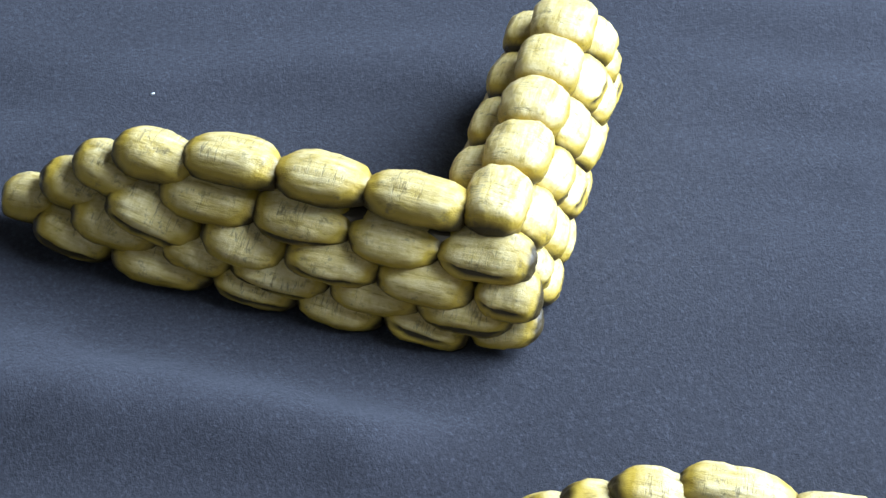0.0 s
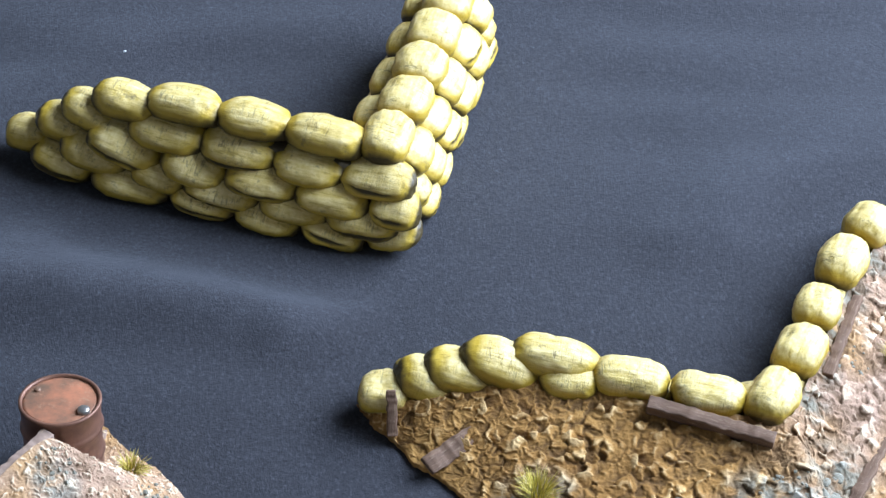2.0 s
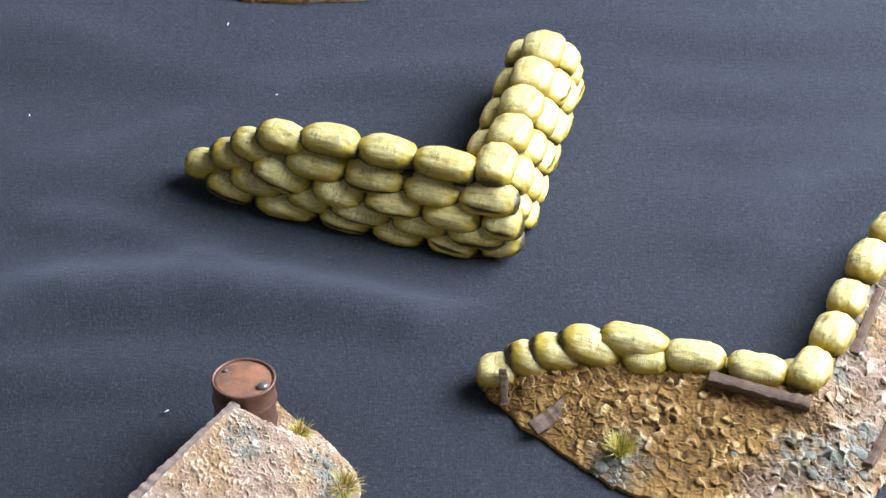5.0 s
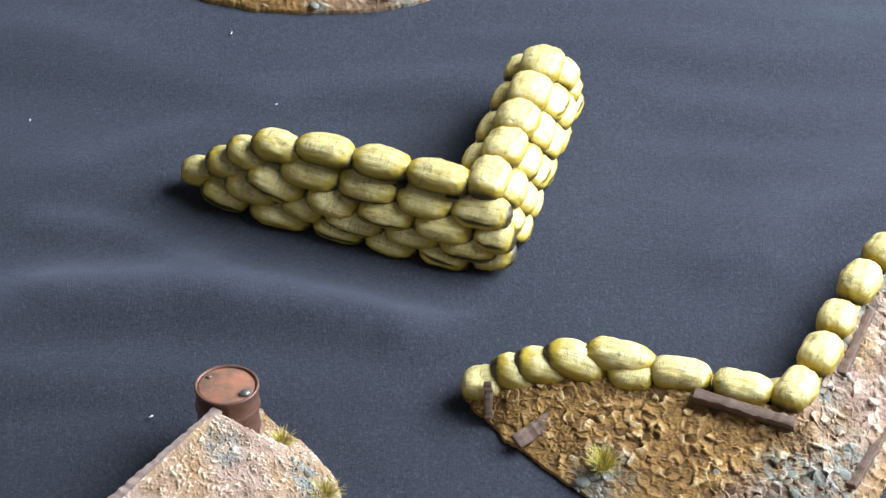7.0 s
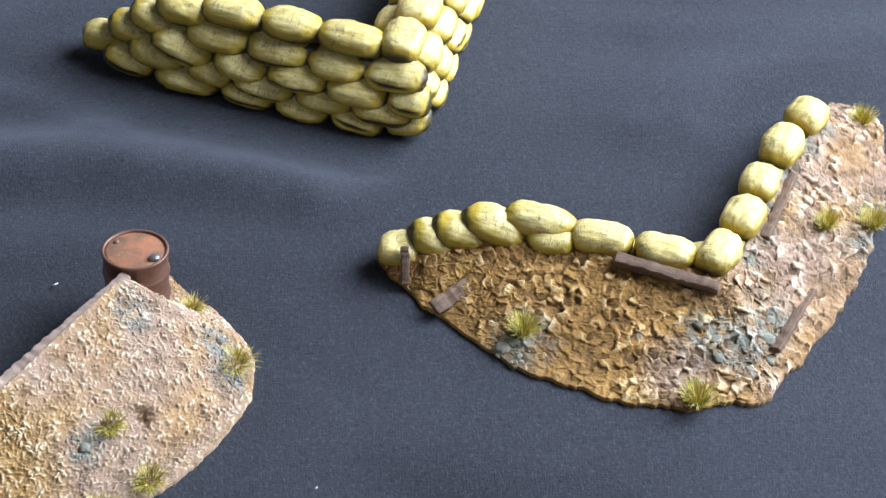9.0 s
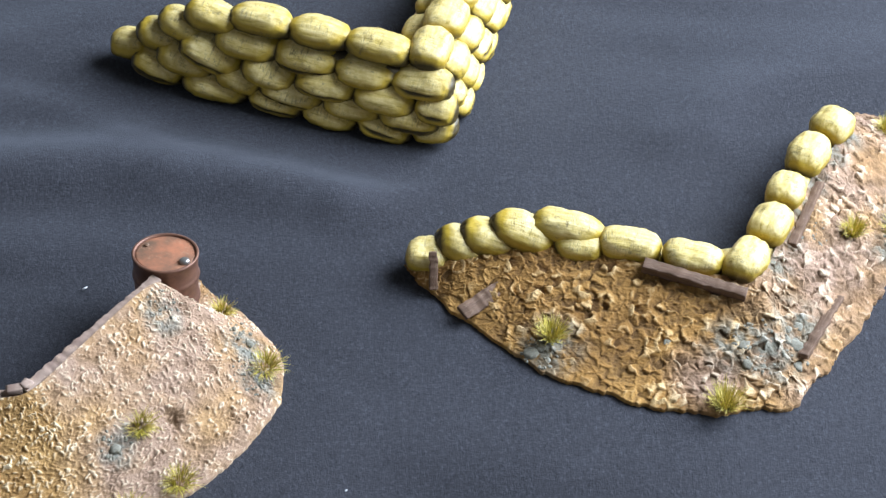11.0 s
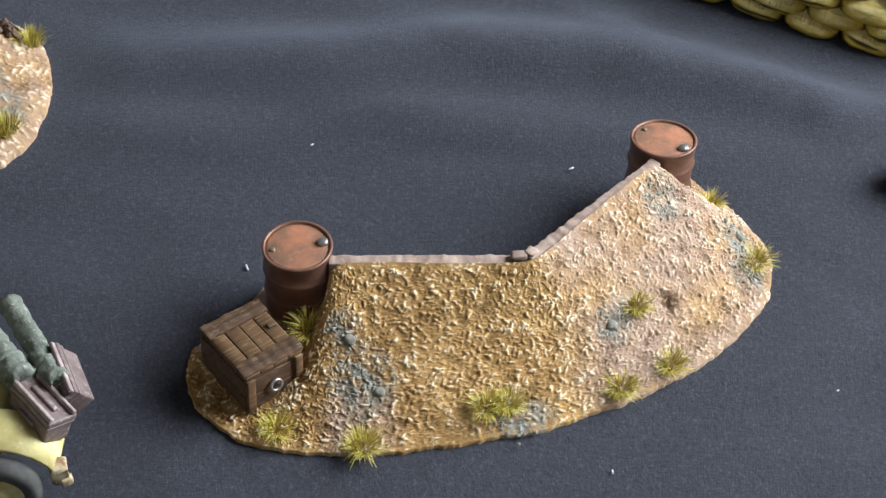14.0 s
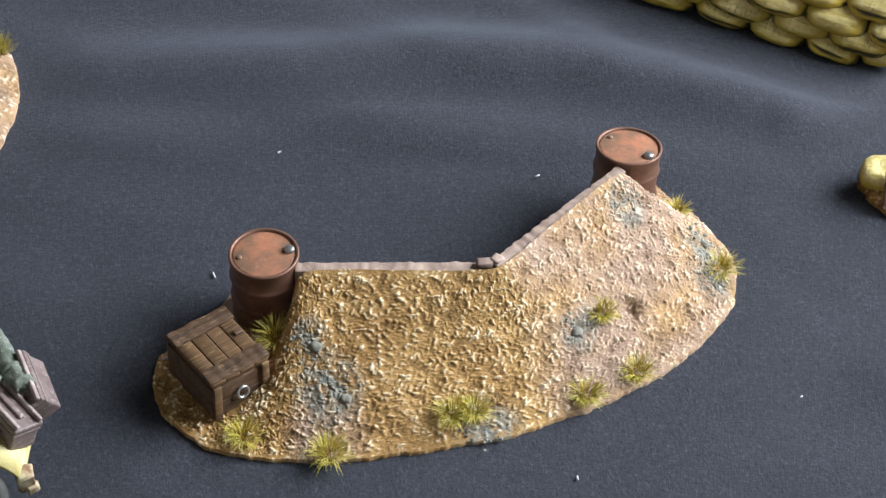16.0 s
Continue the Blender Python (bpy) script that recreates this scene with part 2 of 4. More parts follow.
RUST_SIDE = simple("dark_rusty_steel", (0.12, 0.06, 0.042), (0.21, 0.105, 0.07), 220, 0.45, 0.3, 0.3, wear=(0.2, 0.1, 0.06))
STEEL = simple("worn_bare_steel", (0.45, 0.44, 0.43), (0.3, 0.28, 0.26), 500, 0.35, 0.2, 0.8)
WOOD = wood_material("dark_stained_wood", (0.05, 0.027, 0.014), (0.115, 0.06, 0.03), (0.33, 0.22, 0.12))
WOOD_LIGHT = wood_material("worn_brown_wood", (0.075, 0.038, 0.016), (0.16, 0.086, 0.036), (0.36, 0.24, 0.12))
PLANK = wood_material("grey_brown_plank", (0.10, 0.058, 0.038), (0.17, 0.102, 0.066), (0.34, 0.25, 0.18))
STONE = simple("grey_painted_stone", (0.15, 0.145, 0.115), (0.25, 0.24, 0.195), 600, 0.85, 0.5, wear=(0.46, 0.45, 0.40))
SAND_PAINT = simple("sand_yellow_paint", (0.46, 0.38, 0.13), (0.66, 0.58, 0.27), 160, 0.6, 0.4, wear=(0.74, 0.67, 0.50))
RUBBER = simple("dusty_black_rubber", (0.045, 0.045, 0.045), (0.09, 0.088, 0.08), 300, 0.85, 0.3)
CANVAS = simple("grey_green_canvas", (0.09, 0.105, 0.08), (0.22, 0.24, 0.20), 200, 0.8, 0.9, dist=0.0006, wear=(0.42, 0.45, 0.40))
TIN = simple("purple_brown_tin", (0.12, 0.085, 0.08), (0.22, 0.165, 0.155), 160, 0.5, 0.4, wear=(0.48, 0.41, 0.39))
TIN_EDGE = simple("worn_tin_edge", (0.24, 0.18, 0.17), (0.44, 0.36, 0.34), 260, 0.45, 0.4, wear=(0.55, 0.48, 0.46))
LINT = simple("white_lint", (0.75, 0.77, 0.8), (0.6, 0.62, 0.66), 500, 0.9, 0.1)


def grass_material():
    n = Nodes("static_grass")
    r = n.add("NewGeometry").outputs["Random Per Island"]
    col = n.ramp(r, (0.0, (0.22, 0.20, 0.025)), (0.35, (0.44, 0.39, 0.055)), (0.75, (0.66, 0.52, 0.11)), (1.0, (0.80, 0.68, 0.30)))
    n.bsdf.inputs["Subsurface Weight"].default_value = 0.0
    return n.done(col, 0.7, spec=0.25)


GRASS = grass_material()
WALL = simple("cream_wall_paint", (0.52, 0.50, 0.46), (0.56, 0.54, 0.50), 4, 0.9, 0.05, dist=0.002)
WHITE = simple("white_ceiling_paint", (0.78, 0.76, 0.70), (0.8, 0.78, 0.73), 4, 0.9, 0.05, dist=0.002)
FLOOR = simple("brown_floorboards", (0.25, 0.16, 0.09), (0.33, 0.22, 0.13), 6, 0.5, 0.2, dist=0.001, stretch=(0.3, 3, 1))


# ---- the room round the table ----
def slab(name, x0, x1, y0, y1, z0, z1, material, label):
    bm = bmesh.new()
    bmesh.ops.create_cube(bm, size=1)
    bmesh.ops.transform(bm, matrix=Matrix.LocRotScale(((x0 + x1) / 2, (y0 + y1) / 2, (z0 + z1) / 2), None, (x1 - x0, y1 - y0, z1 - z0)), verts=bm.verts)
    me = bpy.data.meshes.new(name)
    bm.to_mesh(me)
    bm.free()
    me.materials.append(material)
    return tagged(new(name, me), label, name.split("_")[0], kind="structure")


slab("floor", -1.2, 0.66, -1.0, 1.9, -0.85, -0.75, FLOOR, "brown boarded floor under the table")
slab("ceiling", -1.2, 0.66, -1.0, 1.9, 1.75, 1.85, WHITE, "plain white ceiling of the room")
# unseen walls; west and south stand close to bounce fill light
slab("wall_west", -1.3, -1.2, -1.1, 2.0, -0.85, 1.85, WALL, "plain off-white painted wall of the room")
slab("wall_south", -1.2, 0.66, -1.1, -1.0, -0.85, 1.85, WALL, "plain off-white painted wall behind the table")
slab("wall_north", -1.2, 0.66, 1.9, 2.0, -0.85, 1.85, WALL, "plain off-white painted wall facing the table")
# the east wall leaves an opening for the window
slab("wall_east", 0.66, 0.76, -1.1, -0.15, -0.85, 1.85, WALL, "cream wall beside the window")
slab("wall_east_2", 0.66, 0.76, 0.6, 2.0, -0.85, 1.85, WALL, "cream wall on the far side of the window")
slab("wall_east_3", 0.66, 0.76, -0.15, 0.6, -0.85, 0.12, WALL, "cream wall under the window")
slab("wall_east_4", 0.66, 0.76, -0.15, 0.6, 0.85, 1.85, WALL, "cream wall above the window")


def table():
    t = thing("table", 60, 100, "plain wooden table under a black cloth", "table")
    bm = bmesh.new()
    box(bm, 20, 100, -22, 1200, 1040, 24, bevel=2)
    part("tabletop", bm, WOOD_LIGHT, t)
    for sx in (-1, 1):
        for sy in (-1, 1):
            bm = bmesh.new()
            box(bm, 20 + sx * 540, 100 + sy * 460, -392, 60, 60, 716, bevel=3)
            part("leg", bm, WOOD_LIGHT, t)


table()


FOLDS = (
    (((-130, 44), (-68, 51), (-20, 57), (5, 60), (30, 60), (50, 55), (72, 48), (88, 41)), 4.0, 9.0),
    (((-120, 28), (-70, 30), (-40, 36), (-10, 33), (12, 28)), 1.6, 9.0),
    (((0, 84), (20, 80), (34, 72)), 1.2, 7.0),
    (((-40, 92), (-5, 98), (25, 104), (50, 122)), 1.3, 10.0),
    (((150, 60), (165, 75), (185, 82), (215, 84)), 1.2, 10.0),
)


def cloth_height(x, y):
    """Long soft folds and small creases of the cloth, in millimetres; x and y in millimetres."""
    warp = 9 * noise.noise((x / 70, y / 70, 3.1))
    v = y + 0.16 * x + warp
    h = 2.0 * noise.noise((x / 190, v / 29, 0.4)) + 0.9 * noise.noise((x / 75, v / 16, 5.7))
    for line, top, wide in FOLDS:
        best = 1e9
        for (ax, ay), (bx, by) in zip(line, line[1:]):
            dx, dy = bx - ax, by - ay
            f = min(1.0, max(0.0, ((x - ax) * dx + (y - ay) * dy) / (dx * dx + dy * dy)))
            best = min(best, math.hypot(x - ax - f * dx, y - ay - f * dy))
        if best < 4 * wide:
            h += top * math.exp(-(best / wide) ** 2) * min(1.0, max(0.15, (x + 105) / 110))
    return h


def tablecloth():
    n_in, half = 260, 230.0
    xs = [-640 + 410 * (k / 18) for k in range(18)] + [-230 + 2 * half * k / n_in + 0 for k in range(n_in)] + [230 + 405 * k / 18 for k in range(19)]
    ys = [-560 + 430 * (k / 16) for k in range(16)] + [-130 + 400 * k / n_in for k in range(n_in)] + [270 + 470 * k / 16 for k in range(17)]
    flat = flat_spots
    verts, faces = [], []
    for y in ys:
        for x in xs:
            h = cloth_height(x, y)
            k = 1.0
            for cx, cy, r in flat:
                d = math.hypot(x - cx, y - cy)
                k = min(k, max(0.0, min(1.0, (d - r) / 14)))
            z = h * k - 0.2
            drop = max(0, abs(x - 20) - 602, abs(y - 100) - 522)
            verts.append((x * MM, y * MM, (min(z, 6.0) - drop * 1.6) * MM))
    w = len(xs)
    for j in range(len(ys) - 1):
        for i in range(w - 1):
            a = j * w + i
            faces.append((a, a + 1, a + w + 1, a + w))
    me = bpy.data.meshes.new("tablecloth")
    me.from_pydata(verts, [], faces)
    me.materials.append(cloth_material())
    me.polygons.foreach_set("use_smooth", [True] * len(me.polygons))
    # mask of the painted fold light, stronger towards the fold tops
    at = me.attributes.new("fold_light", "FLOAT", "POINT")
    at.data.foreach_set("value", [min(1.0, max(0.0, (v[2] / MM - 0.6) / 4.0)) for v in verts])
    tagged(new("tablecloth", me), "black woven cotton cloth with soft creases, spread on a table", "tablecloth", kind="structure")


# where pieces press the cloth flat: x, y, radius
flat_spots = [(5, -22, 50), (45, -12, 22), (-30, -30, 20), (120, 12, 40), (160, 15, 34), (185, 40, 24), (100, 66, 14), (85, 74, 13), (70, 81, 13), (55, 87, 13), (40, 93, 12), (30, 98, 9), (108, 84, 15), (115, 102, 15), (122, 118, 12), (-110, 42, 32), (58, 180, 45), (-90, -50, 40)]
tablecloth()


def lint():
    for x, y, a, s in ((-35, -5, 100, 1.5), (24.8, 24.7, 20, 1.2), (8.2, 66.9, 10, 1.1), (31, -49.2, 80, 0.9), (71.7, 56.3, 40, 1.0), (41, 151, 60, 1.2), (-25.6, 28.5, 30, 0.7), (-6.3, 58.1, 50, 0.5), (51.5, 122.3, 15, 0.7), (-5.7, 121.1, 80, 0.7), (71, -29, 20, 0.5)):
        bm = bmesh.new()
        bmesh.ops.create_cone(bm, cap_ends=True, segments=6, radius1=0.17, radius2=0.12, depth=s * 0.9, matrix=pose(0, 0, 0, 0, 90, 0))
        for v in bm.verts:
            v.co.y += 0.12 * math.sin(v.co.x * 2)
        me = finish("lint", bm, LINT)
        ob = new("lint", me)
        ob.matrix_basis = pose(x * MM, y * MM, 0.15 * MM + max(0, cloth_height(x, y)) * 0.3 * MM, 0, 0, a)
        tagged(ob, "tiny white fleck of lint on the black cloth", "lint", "lint on the cloth")


lint()


# ---- sandbags ----
def bag_mesh(seed, boxy=False):
    """A cast sandbag, 12 x 7.4 x 5 mm, with a stitched slit and sagging ends."""
    r = random.Random(seed)
    nu, nv = 44, 32
    off = Vector((r.uniform(0, 90), r.uniform(0, 90), r.uniform(0, 90)))
    bend = r.uniform(-0.5, 0.5)
    slit = seed % 2 == 0 and not boxy
    slit_z = r.uniform(0.2, 1.3)
    bm = bmesh.new()
    rings, crowns = [], []
    p_end = r.uniform(3.0, 4.2) if boxy else r.uniform(2.3, 3.1)
    for j in range(nv + 1):
        s = -math.cos(math.pi * j / nv)
        prof = max(0.0, 1 - abs(s) ** p_end) ** (1 / 2.2)
        ring = []
        for k in range(nu if 0 < j < nv else 1):
            a = 2 * math.pi * k / nu
            ca, sa = math.cos(a), math.sin(a)
            e = 0.80 if boxy else 0.88
            y = 3.7 * math.copysign(abs(ca) ** e, ca) * prof
            z = (2.7 if sa > 0 else 2.3) * math.copysign(abs(sa) ** e, sa) * (0.18 + 0.82 * prof) * (1 if prof > 0 else 0)
            x = 6.0 * s
            p = Vector((x, y, z))
            d = 0.34 * noise.noise(p * 0.26 + off) + 0.12 * noise.noise(p * 0.8 + off) + 0.03 * noise.noise(p * 2.2 + off) + 0.07 * math.sin(3.6 * x + 3 * noise.noise(p * 0.5 - off)) * max(0.0, noise.noise(p * 0.28 + off * 2) + 0.25)
            d += 0.22 * noise.noise(Vector((x * 0.22, y * 0.9, z * 0.9)) + off * 3) + 0.10 * noise.noise(Vector((x * 0.5, y * 2.2, z * 2.2)) - off)
            q = p.normalized() if p.length > 0 else p
            p = p + q * d
            if slit and abs(y) > 1.2:
                g = math.exp(-((z - slit_z - 0.10 * x * bend - 0.1 * math.sin(x)) / 0.30) ** 2) * max(0, 1 - ((x - bend) / 4.6) ** 2)
                p.y -= math.copysign(0.8 * g, y)
            p.y += bend * 0.02 * x * x
            p.z -= 0.008 * x * x
            ring.append(bm.verts.new(p))
            # crown drops at the underside, ends and slit, where shade is painted
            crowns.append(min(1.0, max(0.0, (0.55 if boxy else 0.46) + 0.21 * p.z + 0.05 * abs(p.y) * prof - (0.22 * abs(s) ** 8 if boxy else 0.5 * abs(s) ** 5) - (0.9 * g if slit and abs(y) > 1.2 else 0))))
        rings.append(ring)
    for a, b in zip(rings, rings[1:]):
        for k in range(nu):
            q = (k + 1) % nu
            if len(a) == 1:
                bm.faces.new((a[0], b[k], b[q]))
            elif len(b) == 1:
                bm.faces.new((a[k], a[q], b[0]))
            else:
                bm.faces.new((a[k], a[q], b[q], b[k]))
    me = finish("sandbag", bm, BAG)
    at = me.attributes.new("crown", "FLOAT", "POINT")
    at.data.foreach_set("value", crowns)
    return me


BAGS = [bag_mesh(k) for k in range(12)]
BOXY = [bag_mesh(k + 40, True) for k in range(12)]
bag_count = 0


def bag(parent, x, y, z, length, rz, tilt=0.0, width=7.4, height=5.0, lean=0.0, boxy=False):
    """A sandbag centred at x, y, z, its long axis turned by rz, dipping by tilt."""
    global bag_count
    bag_count += 1
    kinds = BOXY if boxy else BAGS
    ob = link("sandbag", kinds[(bag_count * 5) % 12 if lean or boxy else (bag_count * 5) % 12 // 2 * 2 + 1], parent, pose(x, y, z))
    base = Matrix.Translation(ob.matrix_basis.translation)
    j = rng.uniform(-2, 2)
    flip = 180 if bag_count % 3 == 0 and not tilt else 0
    ob.matrix_basis = base @ pose(0, 0, 0, 0, 0, rz + j) @ pose(0, 0, 0, 0, tilt, 0) @ pose(0, 0, 0, lean + rng.uniform(-4, 4), 0, 0) @ pose(0, 0, 0, 0, 0, flip) @ Matrix.Diagonal((length / 12, width / 7.4, height / 5.0, 1))


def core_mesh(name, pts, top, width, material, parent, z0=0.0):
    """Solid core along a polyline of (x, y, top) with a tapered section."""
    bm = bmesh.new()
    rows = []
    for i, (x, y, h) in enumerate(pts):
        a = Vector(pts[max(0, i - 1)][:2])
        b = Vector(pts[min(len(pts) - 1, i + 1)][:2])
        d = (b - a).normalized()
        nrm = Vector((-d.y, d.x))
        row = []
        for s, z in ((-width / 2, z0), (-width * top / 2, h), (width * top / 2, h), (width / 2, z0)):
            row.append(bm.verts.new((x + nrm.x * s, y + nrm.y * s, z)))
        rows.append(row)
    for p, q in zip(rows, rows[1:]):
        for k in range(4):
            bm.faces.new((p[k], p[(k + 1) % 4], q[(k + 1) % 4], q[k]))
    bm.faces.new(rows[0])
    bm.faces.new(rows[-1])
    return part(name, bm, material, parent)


CORNER = Vector((100.0, 61.8))
ARM_L = Vector((-0.9186, 0.3952))
IN_L = Vector((0.3952, 0.9186))
ARM_R = Vector((0.3641, 0.9314))
IN_R = Vector((-0.9314, 0.3641))


def sandbag_wall():
    t = thing("sandbag_wall", 90, 82, "miniature corner wall of stacked yellow sandbags on black cloth", "sandbag wall", "model fortifications")
    ang_l = math.degrees(math.atan2(-ARM_L.y, -ARM_L.x))
    ang_r = math.degrees(math.atan2(ARM_R.y, ARM_R.x))

    def left(u, z, length, tilt=0, inset=None, w=7.4, h=5.0, lean=0):
        c = CORNER + ARM_L * u + IN_L * ((z * 0.30 + 3.2) if inset is None else inset)
        bag(t, c.x, c.y, z, length, ang_l, tilt, w, h, lean, False)

    def right(u, z, length, tilt=0, inset=None, w=7.4, h=5.0, turn=0, lean=0):
        c = CORNER + ARM_R * u + IN_R * ((z * 0.30 + 3.2) if inset is None else inset)
        bag(t, c.x, c.y, z, length, ang_r + turn, tilt, w, h, lean, z > 14)

    # front of the long arm, course by course from the ground: place, height, length, dip, inset
    for u, z, ln, tl, ins in ((3.9, 2.4, 10.6, -16, 1.3), (13.9, 1.8, 12.0, 7, -0.6), (26.1, 1.8, 13.0, 5, -0.6), (38.2, 2.0, 12.8, 7, -0.4), (51.8, 2.1, 15.2, 4, -0.4)):
        left(u, z, ln, tl, ins, w=7.8, h=4.0, lean=14)
    for u, z, ln, tl, ins in ((9.0, 4.7, 13.8, 0, 0.5), (21.5, 4.7, 13.4, 3, 0.5), (35.0, 4.7, 14.4, 3, 0.5), (46.6, 4.9, 11.0, 4, 0.8)):
        left(u, z, ln, tl, ins, w=8.0, h=4.2, lean=20)
    for u, z, ln, tl, ins in ((3.6, 7.7, 9.4, -3, 1.7), (14.8, 7.7, 14.2, 2, 1.3), (27.6, 7.8, 14.0, 1, 1.3), (40.5, 7.6, 12.8, 8, 1.4)):
        left(u, z, ln, tl, ins, w=8.2, h=4.6, lean=22)
    for u, z, ln, tl, ins in ((7.4, 11.6, 13.4, -2, 4.0), (19.8, 11.3, 13.4, 1, 3.6), (32.9, 11.6, 14.4, 2, 3.8), (46.2, 11.8, 14.6, 4, 4.0)):
        left(u, z, ln, tl, ins, w=8.4, h=5.0, lean=20)
    # long bags slumped down the low end
    left(65.2, 2.8, 12.6, 12, 1.2, w=8.2, h=5.2, lean=12)
    left(59.3, 5.6, 13.6, 12, 1.8, w=8.4, h=5.4, lean=16)
    left(53.6, 8.2, 14.6, 15, 2.4, w=8.6, h=5.8, lean=18)
    # crown, then the stepped end, each bag tucked under the next
    for u, z, ln in ((18.0, 15.9, 15.0), (31.0, 16.1, 14.4), (43.8, 16.1, 14.8)):
        left(u, z, ln, 0, 7.0, w=8.4, h=5.8)
    left(54.6, 14.6, 12.8, 9, 6.4, w=8.4, h=6.0)
    left(61.2, 11.3, 11.8, 16, 5.4, w=8.4, h=5.8)
    left(66.2, 7.9, 10.8, 19, 4.6, w=8.2, h=5.6)
    left(73.0, 4.2, 9.8, 0, 4.2, w=8.0, h=6.4)
    # inner side of the long arm
    for k in range(4):
        left(20 + 12.4 * k, 2.4, 12.6, 0, inset=12.6)
        if k < 3:
            left(22 + 11.5 * k, 7.4, 12.6, 0, inset=11.2)
            left(19 + 11.5 * k, 11.6, 12.6, 0, inset=10.2)
    # the short arm: crown, outer face, inner face
    right(10.2, 15.9, 11.6, 0, inset=7.4, w=8.8, h=5.8)
    for u in (20.9, 31.0, 41.1, 51.3):
        right(u, 15.9, 11.2, 0, inset=6.8, w=9.4, h=6.0)
    for u, ln, ins in ((13.7, 11.0, 3.4), (23, 11.5, 2.9), (34, 11.5, 2.7), (44.6, 12, 2.5), (55.6, 10.5, 2.7)):
        right(u, 11.2, ln, 0, inset=ins + 0.3, w=8, h=5.0, lean=22)
    for u, ln, ins in ((8.5, 8.5, 2.6), (16.2, 10.5, 1.8), (25.6, 11, 1.4), (36.8, 12, 1.2), (47.8, 12.0, 1.2), (56.5, 9, 2.0)):
        right(u, 6.9, ln, 0, inset=ins + 0.2, w=8, h=4.6, lean=22)
    for u, ln in ((11.4, 10), (20.6, 11), (31.5, 12), (43.5, 12.4), (55.5, 11)):
        right(u, 2.4, ln, 0, inset=1.6, h=4.4, lean=12)
    for u, ln in ((20, 11), (31, 11.5), (42, 11.5), (53.5, 10)):
        right(u, 11.6, ln, 0, inset=12.2)
        right(u - 2, 6.9, ln, 0, inset=12.8)
        right(u, 2.4, ln, 0, inset=13.4)
    right(57.0, 11.0, 8, 0, inset=8, w=9, turn=90)
    # added filler cores; their dark colour stands for shade in the gaps
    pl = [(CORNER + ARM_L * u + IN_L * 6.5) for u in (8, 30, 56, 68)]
    core_mesh("core", [(p.x, p.y, h) for p, h in zip(pl, (13.5, 13.5, 10, 3))], 0.5, 11, GAP_SHADE, t)
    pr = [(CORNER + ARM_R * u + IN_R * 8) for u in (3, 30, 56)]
    core_mesh("core", [(p.x, p.y, 13.5) for p in pr], 0.5, 11, GAP_SHADE, t)


sandbag_wall()


# ---- earth banks ----
def catmull(pts, n):
    """n + 1 points along a smooth curve through pts (tuples)."""
    out = []
    P = [np.array(p, float) for p in pts]
    for k in range(n + 1):
        s = k / n * (len(P) - 1)
        i = min(int(s), len(P) - 2)
        f = s - i
        a, b, c, d = P[max(i - 1, 0)], P[i], P[i + 1], P[min(i + 2, len(P) - 1)]
        out.append(0.5 * (2 * b + (c - a) * f + (2 * a - 5 * b + 4 * c - d) * f * f + (3 * b - a - 3 * c + d) * f ** 3))
    return out


def crumb(q, keep, wide):
    """Height of one torn crumb of paste at q: a leaning chip with a sharp rim, or nothing."""
    _, near = noise.voronoi(q)
    c = near[0]
    d = q - c
    chance = 0.5 + 0.5 * noise.cell(c * 9.7 + Vector((5, 1, 8)))
    if chance > keep:
        return 0.0
    turn = 3.2 * noise.cell(c * 6.1)
    ct, st = math.cos(turn), math.sin(turn)
    u, v = d.x * ct + d.y * st, -d.x * st + d.y * ct
    r = wide * (0.55 + 0.6 * chance / keep)
    e = math.sqrt((u / 1.7) ** 2 + (v / 0.75) ** 2 + (d.z * 0.8) ** 2) / r
    if e >= 1:
        return 0.0
    return (1 - e) ** 0.6 * (0.75 + 0.8 * v / r)


def clod(p, size, amp, flake):
    """Torn, stippled paste: sparse chips on a soft ground, or tilted flakes with sharp rims."""
    q = Vector(p) / size
    q = q + Vector((noise.noise(q * 0.8), noise.noise(q * 0.8 + Vector((9, 2, 5))), 0)) * 0.6
    n2 = noise.noise(q * 2.1 + Vector((3, 8, 1)))
    b = noise.noise(q * 0.3 + Vector((4, 4, 4)))
    fine = 0.2 * noise.noise(q * 4.1)
    gate = min(1.0, max(0.0, 0.55 + 1.6 * noise.noise(q * 0.45 + Vector((7, 1, 2)))))
    if flake > 0:
        _, near = noise.voronoi(q * 0.8)
        c = near[0]
        d = q * 0.8 - c
        turn = 6.3 * noise.cell(c * 3.1)
        k = 0.5 + 0.75 * noise.cell(c * 5.3 + Vector((1, 2, 3))) + 1.3 * (d.x * math.cos(turn) + d.y * math.sin(turn))
        chip = min(1.0, max(0.0, (n2 - 0.12) / 0.2)) * (1 - gate)
        return amp * (flake * k * (0.25 + 0.75 * gate) + 0.35 * chip + 0.35 * b + fine - 0.1)
    big = crumb(q * 0.74, 0.55 + 0.35 * gate, 0.48)
    small = crumb(q * 1.3 + Vector((31, 17, 3)), 0.85, 0.46)
    return amp * (1.0 * big + 0.7 * small + 0.45 * b + 0.7 * fine + 0.12 * n2 - 0.05)


